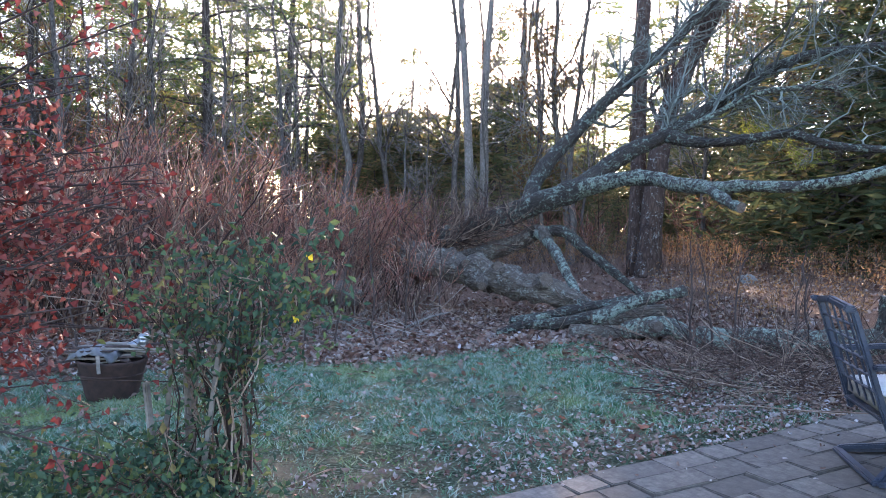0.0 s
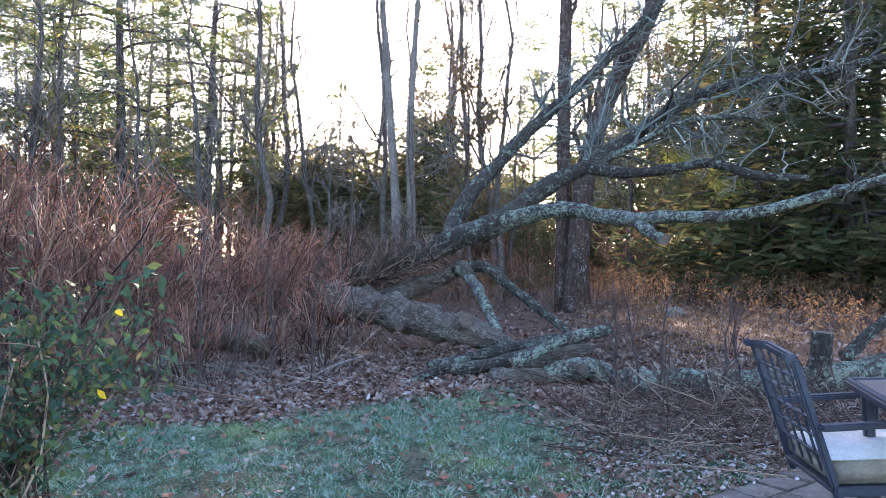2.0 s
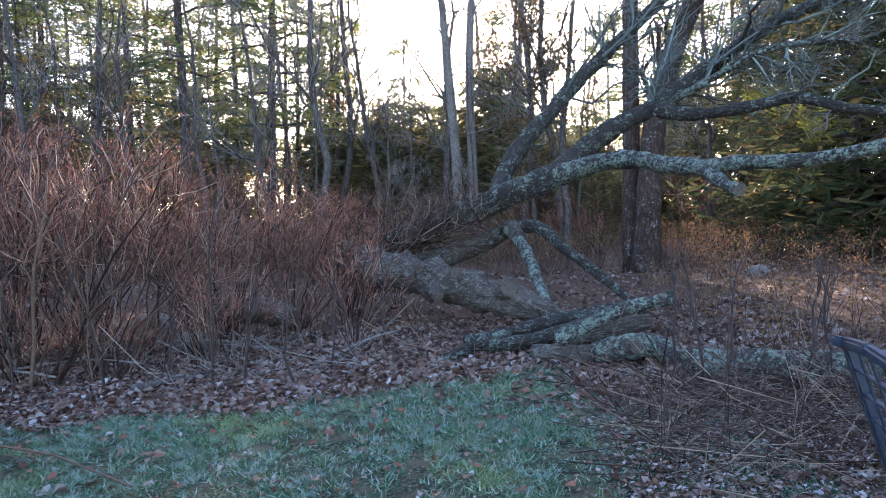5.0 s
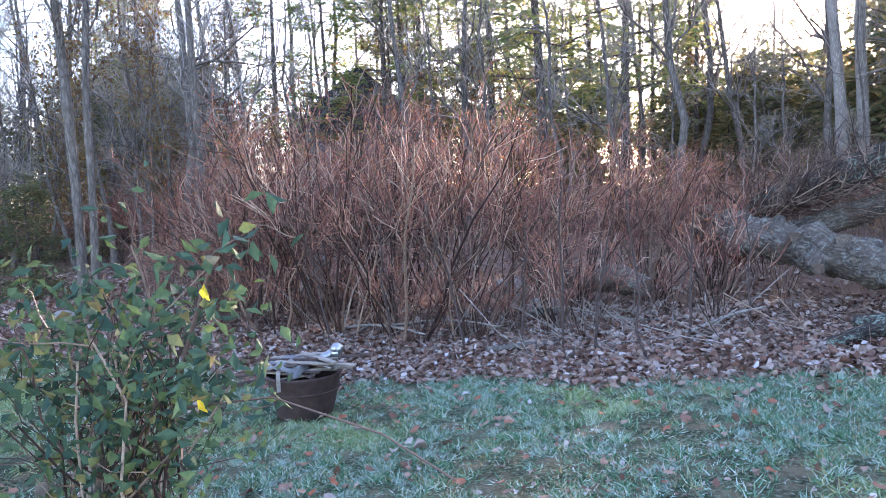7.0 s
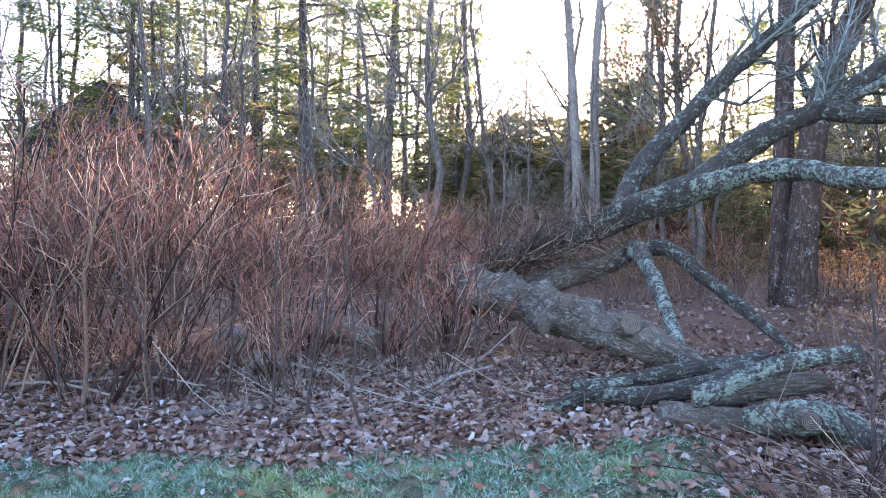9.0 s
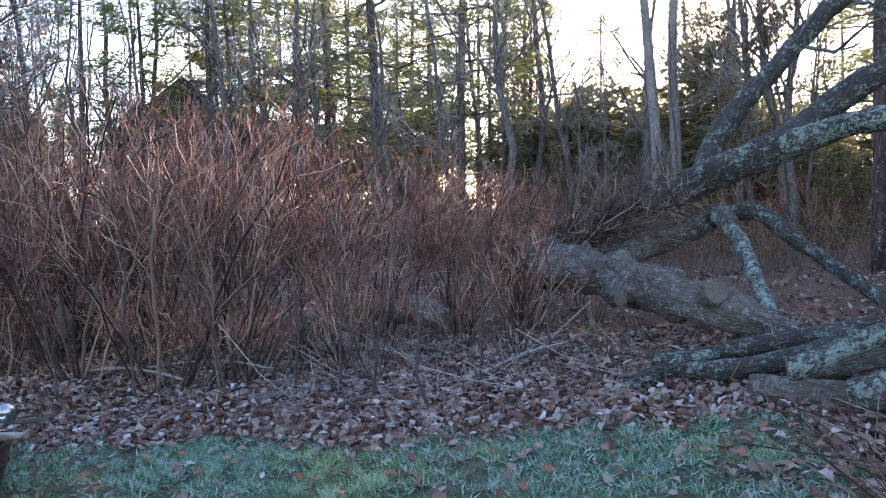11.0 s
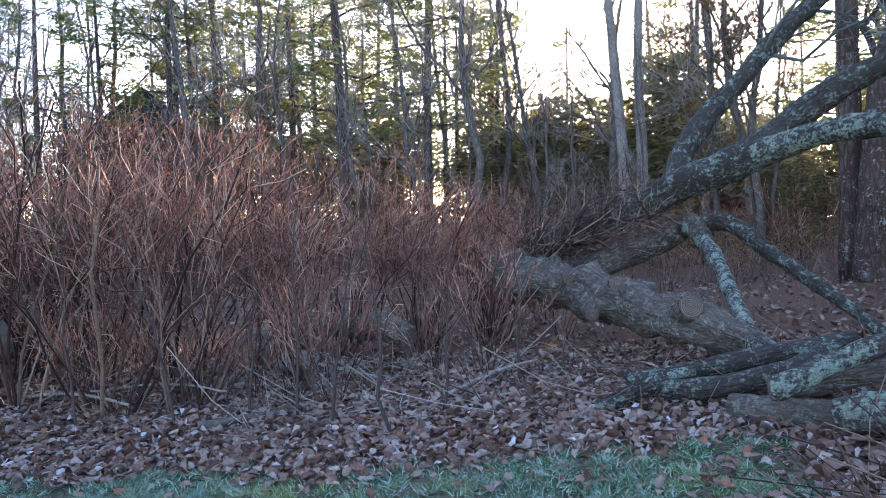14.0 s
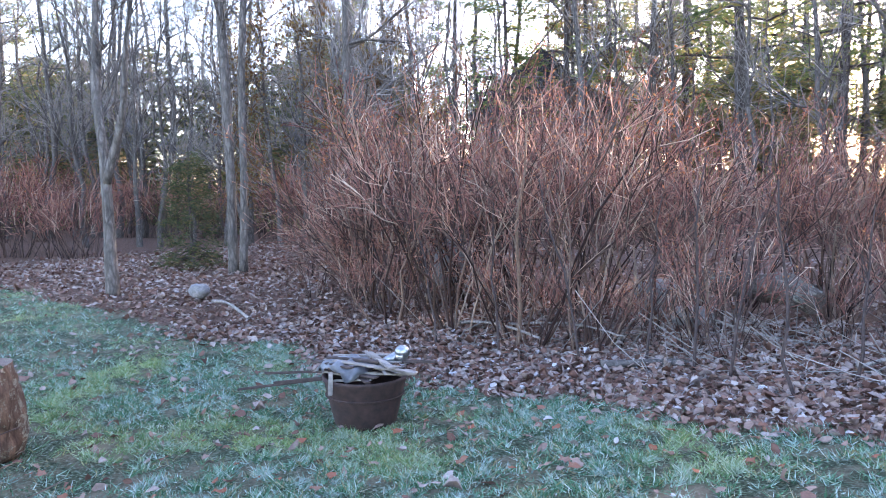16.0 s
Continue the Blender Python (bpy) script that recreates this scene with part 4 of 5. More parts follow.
# two-stemmed pale tree before the sun, and the standing tree behind the fallen one
def standing(name, stems, x, y, material, label, cat, twigs=True):
    ob = empty(name, x, y, G(x, y) - .05, label, cat)
    for C in stems:
        part("trunk", limb_mesh("trunk", C, material, sides=18, rough=.05), ob)
        if twigs:
            L = smooth_line(C[2:], 4)
            b1, q1 = offshoots(L[None, :, :3], L[None, :, 3], 12, (.6, 2.2), 5, .8, .5, .1, .35)
            b2, q2 = offshoots(b1, q1, 6, (.3, 1.0), 4, .8, .3, .15, .6)
            tagged(part("branch", mesh_of("branch", *joined(tubes(b1, q1, 5), tubes(b2, np.maximum(q2, .005), 3)), material), ob), kind="stuff")
    return ob
standing("twin_stem_tree", [[(-.25, 0, 0, .17), (-.3, 0, 3, .15), (-.5, 0, 6, .13), (-.75, 0, 9, .10), (-1.0, 0, 12, .06)], [(.25, 0, 0, .16), (.2, .1, 3, .15), (.15, 0, 6, .13), (.3, 0, 9, .10), (.5, 0, 12, .06)]], -0.5, 20.8, M_BARK_PALE, "pale grey two-stemmed leafless tree before the sun", "bare tree")
standing("standing_tree", [[(0, 0, 0, 0.312), (.02, 0, .8, 0.257), (.10, 0, 2.2, 0.226), (.30, 0, 3.6, 0.211), (.9, 0, 5.2, 0.195), (1.7, 0, 6.8, 0.187), (2.4, 0, 9, 0.156)], [(-.18, .35, 0, 0.234), (-.2, .4, 2.2, 0.172), (-.2, .45, 5, 0.148), (-.1, .5, 9, 0.109), (0, .5, 13, 0.062)]], 3.3, 12.6, M_STAND, "standing reddish-barked tree with pale lichen streaks", "tree")

# ---- patio of stone pavers along a slanting edge ----
U2, V2 = Vector((0.886, 0.463, 0)), Vector((0.463, -0.886, 0))
TILT = Vector((0, 0, 1)).rotation_difference(Vector((-0.0723, -0.0128, 1)).normalized()).to_matrix().to_4x4()
patio = tagged(new("patio"), "worn grey-brown stone paver patio with gritty joints", "patio", kind="structure")
def paver_mesh(lx, ly):
    bm = bmesh.new()
    box(bm, (0, 0, 0), (lx - .009, ly - .009, .05), bevel=.005)
    for vv in bm.verts:
        vv.co += Vector((noise.noise(vv.co * 9 + Vector((lx, 0, 0))), noise.noise(vv.co * 9 + Vector((0, 5, 0))), 0)) * .016
    me = bpy.data.meshes.new("paver")
    bm.to_mesh(me)
    bm.free()
    me.materials.append(M_PAVER)
    return me
sizes = [paver_mesh(.42, .21), paver_mesh(.31, .21), paver_mesh(.21, .21)]
for row in range(18):
    u = -1.6 - .15 * (row % 2) - .07 * (row % 3)
    v = .105 + .21 * row
    while u < 3.6:
        k = int(rng.integers(3))
        lu = (.42, .31, .21)[k]
        p = Vector((-0.33, 0.05, 0)) + U2 * (u + lu / 2) + V2 * v
        q = part("paver", sizes[k], patio)
        q.matrix_world = Matrix.Translation((p.x, p.y, G(p.x, p.y) + .003 + rng.uniform(-.007, .005))) @ TILT @ pose(0, 0, 0, rng.uniform(-1.1, 1.1), rng.uniform(-1.1, 1.1), 27.6 + rng.uniform(-1.8, 1.8))
        u += lu

def on_patio(x, y, turn, name, label, category, group=""):
    ob = tagged(new(name), label, category, group)
    ob.matrix_world = Matrix.Translation((x, y, G(x, y) + .028)) @ TILT @ pose(0, 0, 0, 0, 0, turn) @ Matrix.Scale(.93, 4)
    return ob

# ---- patio furniture ----
def bar(bm, a, b_, w, h=None):
    a, b_ = Vector(a), Vector(b_)
    d = b_ - a
    m = Matrix.Translation((a + b_) / 2) @ d.to_track_quat("X", "Z").to_matrix().to_4x4() @ Matrix.Diagonal((d.length, w, h or w, 1))
    r = bmesh.ops.create_cube(bm, size=1, matrix=m)
    bmesh.ops.bevel(bm, geom=list({e for vv in r["verts"] for e in vv.link_edges}), offset=min(w, h or w) * .25, segments=2, affect='EDGES')

def one(name, shape, material, parent, label="", smooth=False):
    bm = bmesh.new()
    shape(bm)
    return part_bm(name, bm, material, parent, label, smooth)

def patio_chair(x, y, turn, label):
    c = on_patio(x, y, turn, "patio_chair", label, "chair", "chairs round the patio table")
    def top(y_): return (-.38, y_, .93)
    def foot(y_): return (-.25, y_, .40)
    for sgn in (-1, 1):
        one("back_post", lambda bm: (bar(bm, (-.22, .27 * sgn, .28), top(.27 * sgn), .035), bar(bm, top(.27 * sgn), (-.43, .27 * sgn, .945), .035)), M_METAL, c)
        one("armrest", lambda bm: (bar(bm, (-.30, .30 * sgn, .63), (.20, .30 * sgn, .64), .05, .03), bar(bm, (.20, .30 * sgn, .64), (.25, .30 * sgn, .60), .05, .03)), M_METAL, c)
        one("arm_support", lambda bm: bar(bm, (.21, .30 * sgn, .62), (.20, .29 * sgn, .34), .035), M_METAL, c)
        one("seat_rail", lambda bm: bar(bm, (-.25, .285 * sgn, .345), (.26, .285 * sgn, .345), .03, .045), M_METAL, c)
    one("top_rail", lambda bm: (bar(bm, top(-.27), (-.40, 0, .96), .04), bar(bm, (-.40, 0, .96), top(.27), .04)), M_METAL, c)
    for i in range(1, 6):
        f = i / 6
        one("back_slat", lambda bm: bar(bm, Vector(foot(-.27)).lerp(Vector(top(-.27)), f), Vector(foot(.27)).lerp(Vector(top(.27)), f), .022, .008), M_METAL, c)
    for i in range(1, 5):
        w = -.27 + .54 * i / 5
        one("back_slat", lambda bm: bar(bm, foot(w), top(w), .022, .008), M_METAL, c)
    one("seat_pan", lambda bm: box(bm, (0, 0, .345), (.52, .55, .025), bevel=.006), M_METAL, c)
    cu = one("cushion", lambda bm: box(bm, (.01, 0, .415), (.52, .53, .11), bevel=.03), M_CUSHSIDE, c, "brown weathered seat cushion", True)
    fr = one("frost_cover", lambda bm: box(bm, (.01, 0, .472), (.49, .50, .012), bevel=.005), M_CUSHION, cu, "white frost on cushion top", True)
    one("column", lambda bm: (rod(bm, (0, 0, .06), (0, 0, .34), .032, 14), rod(bm, (0, 0, .24), (0, 0, .33), .075, 14, .11)), M_METAL, c)
    for a, b_ in (((-.3, -.3), (.3, -.3)), ((.3, -.3), (.3, .3)), ((.3, .3), (-.3, .3)), ((-.3, .3), (-.3, -.3))):
        one("base_rail", lambda bm: bar(bm, (*a, .018), (*b_, .018), .05, .03), M_METAL, c)
    for i in range(4):
        a = radians(45 + 90 * i)
        one("base_leg", lambda bm: (bar(bm, (0, 0, .14), (.41 * math.cos(a), .41 * math.sin(a), .03), .04, .03)), M_METAL, c)

patio_chair(1.76, 0.20, -8, "dark blue metal swivel patio chair with frosted cushion")
patio_chair(2.95, 0.95, -100, "dark blue metal patio chair behind the table")

table = on_patio(2.19, -0.22, -16, "patio_table", "square dark-framed patio table with dull brown top", "table")
one("tabletop", lambda bm: box(bm, (0, 0, .735), (1.08, .92, .022), bevel=.006), M_TABLE, table, "dull brown tabletop")
for a, b_ in (((-.56, -.48), (.56, -.48)), ((-.56, .48), (.56, .48)), ((-.56, -.48), (-.56, .48)), ((.56, -.48), (.56, .48))):
    one("frame_rail", lambda bm: bar(bm, (*a, .73), (*b_, .73), .045, .045), M_METAL, table)
for sx in (-1, 1):
    for sy in (-1, 1):
        one("leg", lambda bm: bar(bm, (.50 * sx, .42 * sy, .72), (.50 * sx, .42 * sy, 0), .05), M_METAL, table)
        one("brace", lambda bm: bar(bm, (.48 * sx, .42 * sy, .30), (0, 0, .45), .03), M_METAL, table)

# ---- fire tub with its load of scraps ----
bx, by = -3.72, 2.64
tub = empty("fire_tub", bx, by, G(bx, by), "rusty dark tub standing on frosted grass", "tub")
def shell(bm):
    n = 28
    prof = [(.0, .0), (.205, .0), (.215, .02), (.255, .18), (.285, .31), (.30, .335), (.295, .35), (.272, .345), (.262, .30), (.20, .06), (0, .05)]
    rings = [[bm.verts.new((r * math.cos(2 * math.pi * i / n), r * math.sin(2 * math.pi * i / n), z)) for i in range(n)] for r, z in prof[1:-1]]
    for a, b_ in zip(rings, rings[1:]):
        for i in range(n):
            bm.faces.new((a[i], a[(i + 1) % n], b_[(i + 1) % n], b_[i]))
    bm.faces.new(list(reversed(rings[0])))
    bm.faces.new(rings[-1])
one("bowl", shell, M_RUST, tub, "", True)
one("hoop", lambda bm: [rod(bm, (.272 * math.cos(i * .2244), .272 * math.sin(i * .2244), .22), (.272 * math.cos((i + 1) * .2244), .272 * math.sin((i + 1) * .2244), .22), .007, 6) for i in range(28)], M_RUST, tub)
def tarp(bm):
    n, m = 16, 12
    g = [[bm.verts.new((-.30 + .42 * i / n, -.24 + .34 * j / m, .40 + .06 * math.sin(i / n * 3.1) + .035 * noise.noise((i * .45, j * .4, 2)) + .03 * noise.noise((i * 1.1, j * .3, 4)) - .05 * (abs(j / m - .5) * 2) ** 3)) for j in range(m + 1)] for i in range(n + 1)]
    for i in range(n):
        for j in range(m):
            bm.faces.new((g[i][j], g[i + 1][j], g[i + 1][j + 1], g[i][j + 1]))
    bmesh.ops.solidify(bm, geom=bm.faces[:], thickness=.004)
ob = one("crumpled_sheet", tarp, M_TARP, None, "", True)
ob.location = (bx, by, G(bx, by))
tagged(ob, "crumpled pale grey plastic sheet over wood scraps", "plastic sheet")
def scrap(a, b_, w, h, material=M_WOOD, label="weathered grey wood scrap in the tub"):
    o = one("wood_scrap", lambda bm: bar(bm, a, b_, w, h), material, None)
    o.location = (bx, by, G(bx, by))
    tagged(o, label, "wood scrap", "scraps in the tub")
for i in range(22):
    a = rng.normal(.35, .45)
    c = np.array([rng.uniform(-.2, .2), rng.uniform(-.2, .2), .335 + .006 * i])
    d = np.array([math.cos(a), math.sin(a), rng.normal(0, .04)]) * rng.uniform(.14, .33)
    scrap(tuple(c - d), tuple(c + d), rng.uniform(.015, .06), rng.uniform(.008, .02), M_WOOD if i % 4 else M_DARKSTEM)
scrap((.02, -.30, .42), (.05, -.33, .27), 0.03, .012, M_WOOD, "pale split stick hanging over the rim")
for e in ((-1.05, -.42, .12), (-.85, -.30, .26), (-.62, -.36, .24)):
    scrap((.25, .15, .40), e, .018, .018, M_DARKSTEM, "long dark stick poking out of the tub")
scrap((.0, .1, .42), (.50, .22, .48), .028, .02, M_DARKSTEM, "dark stick poking out of the tub")
pipe = empty("metal_fitting", bx + .12, by + .14, G(bx, by) + .42, "dull metal elbow fitting with round knob", "fitting")
one("pipe", lambda bm: (rod(bm, (-.10, -.06, -.03), (.07, .03, .07), .035, 14), rod(bm, (.05, .02, .06), (.10, .04, .05), .05, 14)), M_CHROME, pipe, "", True)
one("knob", lambda bm: bmesh.ops.create_uvsphere(bm, u_segments=16, v_segments=10, radius=.055, matrix=Matrix.Translation((.08, .035, .09)) @ Matrix.Diagonal((1, 1, .85, 1))), M_CHROME, pipe, "", True)

# ---- stones, board, sticks ----
def boulder(name, x, y, z, size, label, cat, seed, sub=3):
    bm = bmesh.new()
    bmesh.ops.create_icosphere(bm, subdivisions=sub, radius=1)
    for vv in bm.verts:
        c = vv.co.copy()
        f = 1 + .22 * noise.noise(c * 1.3 + Vector((seed, 0, 0))) + .07 * noise.noise(c * 4 + Vector((seed, 1, 0)))
        m = max(abs(c.x), abs(c.y), abs(c.z))
        c = c * f * (.55 + .45 / (m + .3))
        vv.co = Vector((c.x * size[0], c.y * size[1], c.z * size[2]))
    o = part_bm(name, bm, M_STONE, None, "", True)
    o.location = (x, y, z)
    return tagged(o, label, cat)
o = boulder("stone_slab", -7.6, 7.2, .32, (.26, .13, .42), "upright grey granite slab among the shrubs", "stone slab", 1.0)
o.rotation_euler = (radians(-8), radians(6), radians(35))
boulder("pale_stone", -9.0, 3.9, .10, (.20, .13, .11), "small pale stone on leaf litter", "stone", 2.0)
boulder("field_stone", 4.69, 10.5, .50, (.2, .17, .15), "rounded field stone on forest floor", "stone", 3.0)
boulder("field_stone", -4.5, 7.9, .06, (.32, .26, .2), "grey field stone under the shrubs", "stone", 4.0)
boulder("field_stone", -3.6, 7.1, -.02, (.24, .18, .13), "low grey field stone under the shrubs", "stone", 5.0)
bo = part("old_board", limb_mesh("old_board", [(-.27, -.30, .05, .045), (0, 0, .055, .055), (.27, .28, .045, .05)], M_BARK, sides=8, rough=.2))
bo.location, bo.scale = (-3.0, 5.15, G(-3.0, 5.15)), (1, 1, .7)
tagged(bo, "weathered grey split board lying in leaves", "board")
log([(-4.1, 8.2, .24, .13), (-3.4, 8.2, .22, .15), (-2.6, 7.9, .2, .14)], "pale weathered log lying behind the shrubs", M_FALLEN, sides=14, rough=.12)
log([(-2.9, 7.2, .35, .13), (-2.5, 6.9, .42, .16), (-2.2, 6.75, .3, .12)], "pale log section under shrubs", M_FALLEN, sides=14, rough=.15)
log([(-8.4, 3.8, .03, .022), (-7.9, 3.75, .06, .02), (-7.2, 3.65, -.03, .016)], "bare pale stick lying on the lawn", M_BARK_PALE, sides=8)
for p in ([(-4.9, 5.5, -.05, .014), (-4.2, 5.7, 0, .012), (-3.5, 5.6, -.02, .01)], [(-1.5, 5.6, .03, .016), (-1.15, 5.95, .14, .014), (-.85, 6.3, .2, .01)], [(-5.6, 5.4, -.1, .02), (-4.9, 5.35, -.04, .016), (-4.3, 5.3, -.1, .012)], [(-3.4, 6.6, .05, .012), (-2.9, 6.3, .1, .012), (-2.3, 6.2, .02, .01)]):
    log(p, "thin bleached stick on the leaf litter", M_BARK_PALE, sides=7, wobble=.03)
# old barrel at the edge of the lawn
barrel = empty("log_round", -4.97, 0.6, G(-4.97, .6), "upright rotting sawn log round on the lawn", "log round")
part("bark", limb_mesh("bark", [(0, 0, 0, .19), (0, 0, .15, .225), (0, 0, .42, .22), (0, 0, .60, .18)], M_ROTTEN, sides=20, rough=.08, cap=M_CUT), barrel)

# bird box on a branch end behind the table
bb = empty("bird_box", 4.28, 3.45, 1.05, "small wooden bird box with pale lid", "bird box")
one("body", lambda bm: box(bm, (0, 0, .06), (.16, .15, .15), bevel=.004), M_WOOD, bb)
one("lid", lambda bm: box(bm, (-.01, -.01, .15), (.24, .22, .02), Matrix.Rotation(radians(12), 4, 'X'), .004), M_CUSHION, bb, "pale lid")
one("post", lambda bm: rod(bm, (0, 0, -.72), (0, 0, 0), .02, 8), M_DARKSTEM, bb)

# ---- vine-covered bush by the path, on wooden stakes ----
vine = empty("vine_bush", -1.66, -0.3, G(-1.66, -.3), "evergreen vine tangle on wooden stakes with glossy leaves", "vine bush")
def cloud(n, c, s):
    d = rand_dirs(n)
    return np.array(c) + d * np.array(s) * rng.uniform(.35, 1.05, n)[:, None]
k = 6
starts = np.concatenate([rng.normal(size=(26, 3)) * (.05, .05, 0), rng.normal(size=(22, 3)) * (.4, .2, 0)])
ends = np.concatenate([cloud(26, (0.03, -.06, 1.14), (.62, .28, .32)), cloud(22, (-.35, -.25, .28), (.75, .45, .22))])
s = np.linspace(0, 1, k)
P = starts[:, None] * (1 - s)[None, :, None] + ends[:, None] * s[None, :, None]
P[:, :, 2] += (.25 * np.sin(s * np.pi))[None] * rng.uniform(0, 1, 48)[:, None]
P[:, 1:-1] += rng.normal(size=(48, k - 2, 3)) * .05
part("cane", mesh_of("cane", *tubes(P, np.full((48, 1), .006) * np.linspace(1, .5, k), 5), M_TWIG), vine)["kind"] = "stuff"
b1, q1 = offshoots(P, np.full((48, k), .005), 7, (.12, .45), 4, .9, .0, .35, .6, .3)
tagged(part("tendril", mesh_of("tendril", *tubes(b1, np.maximum(q1, .0018), 3), M_TWIG), vine), kind="stuff")
lc = np.concatenate([b1[:, 1:].reshape(-1, 3)] + [cloud(900, (0.03, -.06, 1.1), (.62, .28, .34)), cloud(2300, (-.42, -.28, .27), (.80, .45, .27)), cloud(150, (.0, -.05, .62), (.2, .15, .34))])
lc = lc[(lc[:, 2] > .03) & (lc[:, 1] < .24)]
lc += rng.normal(size=lc.shape) * .02
tagged(part("leaf", mesh_of("leaf", *blades(lc, rand_dirs(len(lc), -.2), rng.uniform(.028, .062, len(lc)), rng.uniform(.016, .032, len(lc)), .35), M_VINE), vine), kind="stuff")
for i, (dx, dy) in enumerate(((-.28, -.08), (-.18, .02), (-.22, .10), (-.36, .05), (-.12, -.12))):
    one("stake", lambda bm: bar(bm, (dx, dy, 0), (dx + .05 * (i - 2), dy + .02, .72 + .05 * i), .035, .022), M_WOOD, vine)
main = np.array([[0, 0, 0], [.02, .02, .3], [-.02, 0, .6], [.03, -.02, .95]])
part("stem", mesh_of("stem", *tubes(main[None], np.array([[.022, .019, .017, .01]]), 8), M_DARKSTEM), vine)
top = np.array([[.15, .02, 1.0], [.28, 0, 1.22], [.36, .02, 1.42], [.44, .05, 1.46]])
part("shoot", mesh_of("shoot", *tubes(top[None], np.array([[.007, .006, .004, .003]]), 5), M_TWIG), vine)
tl = np.repeat(top[1:], 14, axis=0) + rng.normal(size=(42, 3)) * (.07, .06, .05)
tagged(part("leaf", mesh_of("leaf", *blades(tl, rand_dirs(42), .06, .032), M_VINE), vine), kind="stuff")
part("leaf", mesh_of("leaf", *curled(np.array([[.37, -.02, 1.32]]), np.array([[.3, .1, -1.0]]), .046, .034, .2), M_YELLOW), vine, "bright yellow leaf")
for p in ((.30, .0, 1.02),):
    part("leaf", mesh_of("leaf", *blades(np.array([p]), np.array([[.5, .1, -.6]]), .05, .03, .2), M_YELLOW), vine)
runner = np.array([[[.2, .0, 1.0], [.5, .05, 1.05], [.8, .1, .98], [1.0, .1, .9]], [[-.3, .1, 1.0], [-.7, .2, 1.05], [-1.1, .2, 1.08], [-1.5, .3, 1.1]], [[-.3, .05, .7], [-.8, .1, .68], [-1.2, .1, .62], [-1.6, .2, .6]]])
tagged(part("runner", mesh_of("runner", *tubes(runner, np.full((3, 4), .003), 4), M_TWIG), vine), kind="stuff")

# ---- red-leaved maple beside the start ----
maple = empty("red_maple", -3.5, -0.95, G(-3.5, -.95), "small maple with curled dark red leaves", "maple tree")
mt = np.array([[0, 0, 0], [.05, 0, .7], [.15, .02, 1.3], [.2, 0, 2.0], [.3, 0, 2.8]])
part("trunk", mesh_of("trunk", *tubes(mt[None], np.array([[.06, .05, .04, .03, .015]]), 10), M_BARK), maple)
n = 54
hgt = rng.uniform(.95, 2.3, n)
end = np.stack([rng.uniform(1.0, 1.82, n), rng.uniform(-.35, .22, n), hgt + rng.uniform(-.35, .35, n)], 1)
st = np.stack([np.full(n, .15), np.zeros(n), hgt * .85], 1)
s = np.linspace(0, 1, 5)
P = st[:, None] * (1 - s)[None, :, None] + end[:, None] * s[None, :, None] + rng.normal(size=(n, 5, 3)) * .03
R = np.full((n, 1), .009) * np.linspace(1, .3, 5)
b1, q1 = offshoots(P, R, 8, (.15, .5), 4, .7, .0, .3, .6)
tagged(part("branch", mesh_of("branch", *joined(tubes(P, R, 5), tubes(b1, np.maximum(q1, .0018), 3)), M_DARKSTEM), maple), kind="stuff")
lc = np.repeat(b1[:, 1:].reshape(-1, 3), 3, axis=0)
lc += rng.normal(size=lc.shape) * .035
lc = lc[rng.random(len(lc)) < .8]
tagged(part("leaf", mesh_of("leaf", *blades(lc, rand_dirs(len(lc), -.8), rng.uniform(.022, .048, len(lc)), rng.uniform(.014, .032, len(lc)), .5), M_RED), maple), kind="stuff")

# evergreen sprigs coloured as lit where the sun comes through, russet weeds on the forest floor
for i, (x, y, z) in enumerate(((4.52, 10.0, 3.43), (4.35, 10.1, 3.55), (5.15, 10.0, 3.02), (6.84, 7.0, 3.07), (6.9, 7.2, 3.4))):
    d = np.array([[.35, -.1, -.25]]) + rng.normal(size=(9, 3)) * (.2, .15, .12)
    s = np.linspace(0, 1, 4)
    P = np.zeros((9, 4, 3)) + d[:, None] * s[None, :, None]
    ob = empty("spruce_bough", x, y, z, "evergreen bough tip coloured yellow-green as sunlit", "evergreen bough", "bright boughs")
    part("stalk", mesh_of("stalk", *tubes(P, np.full((9, 4), .005), 3), M_TWIG), ob)["kind"] = "stuff"
    c = np.repeat(P[:, 1:].reshape(-1, 3), 14, axis=0)
    c += rng.normal(size=c.shape) * .04
    tagged(part("needle", mesh_of("needle", *blades(c, d[np.repeat(np.arange(9), 42)] + rand_dirs(len(c)) * .3, .07, .012), M_NEEDLE_LIT), ob), kind="stuff")
def weeds(n, x0, x1, y0, y1, h, label):
    c = np.stack([rng.uniform(x0, x1, n), rng.uniform(y0, y1, n)], 1)
    b = np.array([(x, y, G(x, y)) for x, y in c])
    s = np.linspace(0, 1, 4)
    d = np.stack([rng.normal(0, .2, n), rng.normal(0, .2, n), rng.uniform(.5, 1, n)], 1) * h
    P = b[:, None] + d[:, None] * s[None, :, None]
    R = np.full((n, 4), .003)
    b1, q1 = offshoots(P, R, 5, (.08, .35), 3, .8, .2, .25, .8)
    ob = tagged(new("weed_patch", mesh_of("weed_patch", *joined(tubes(P, R, 3), tubes(b1, np.maximum(q1, .0015), 3)), M_TWIG)), label, "weeds", kind="stuff")
    lc = np.repeat(b1[:, 2], 3, axis=0) + rng.normal(size=(len(b1) * 3, 3)) * .05
    tagged(new("weed_leaf", mesh_of("weed_leaf", *blades(lc, rand_dirs(len(lc)), rng.uniform(.025, .055, len(lc)), .024, .4), M_RUSSET)), label, "weed leaves", kind="stuff")
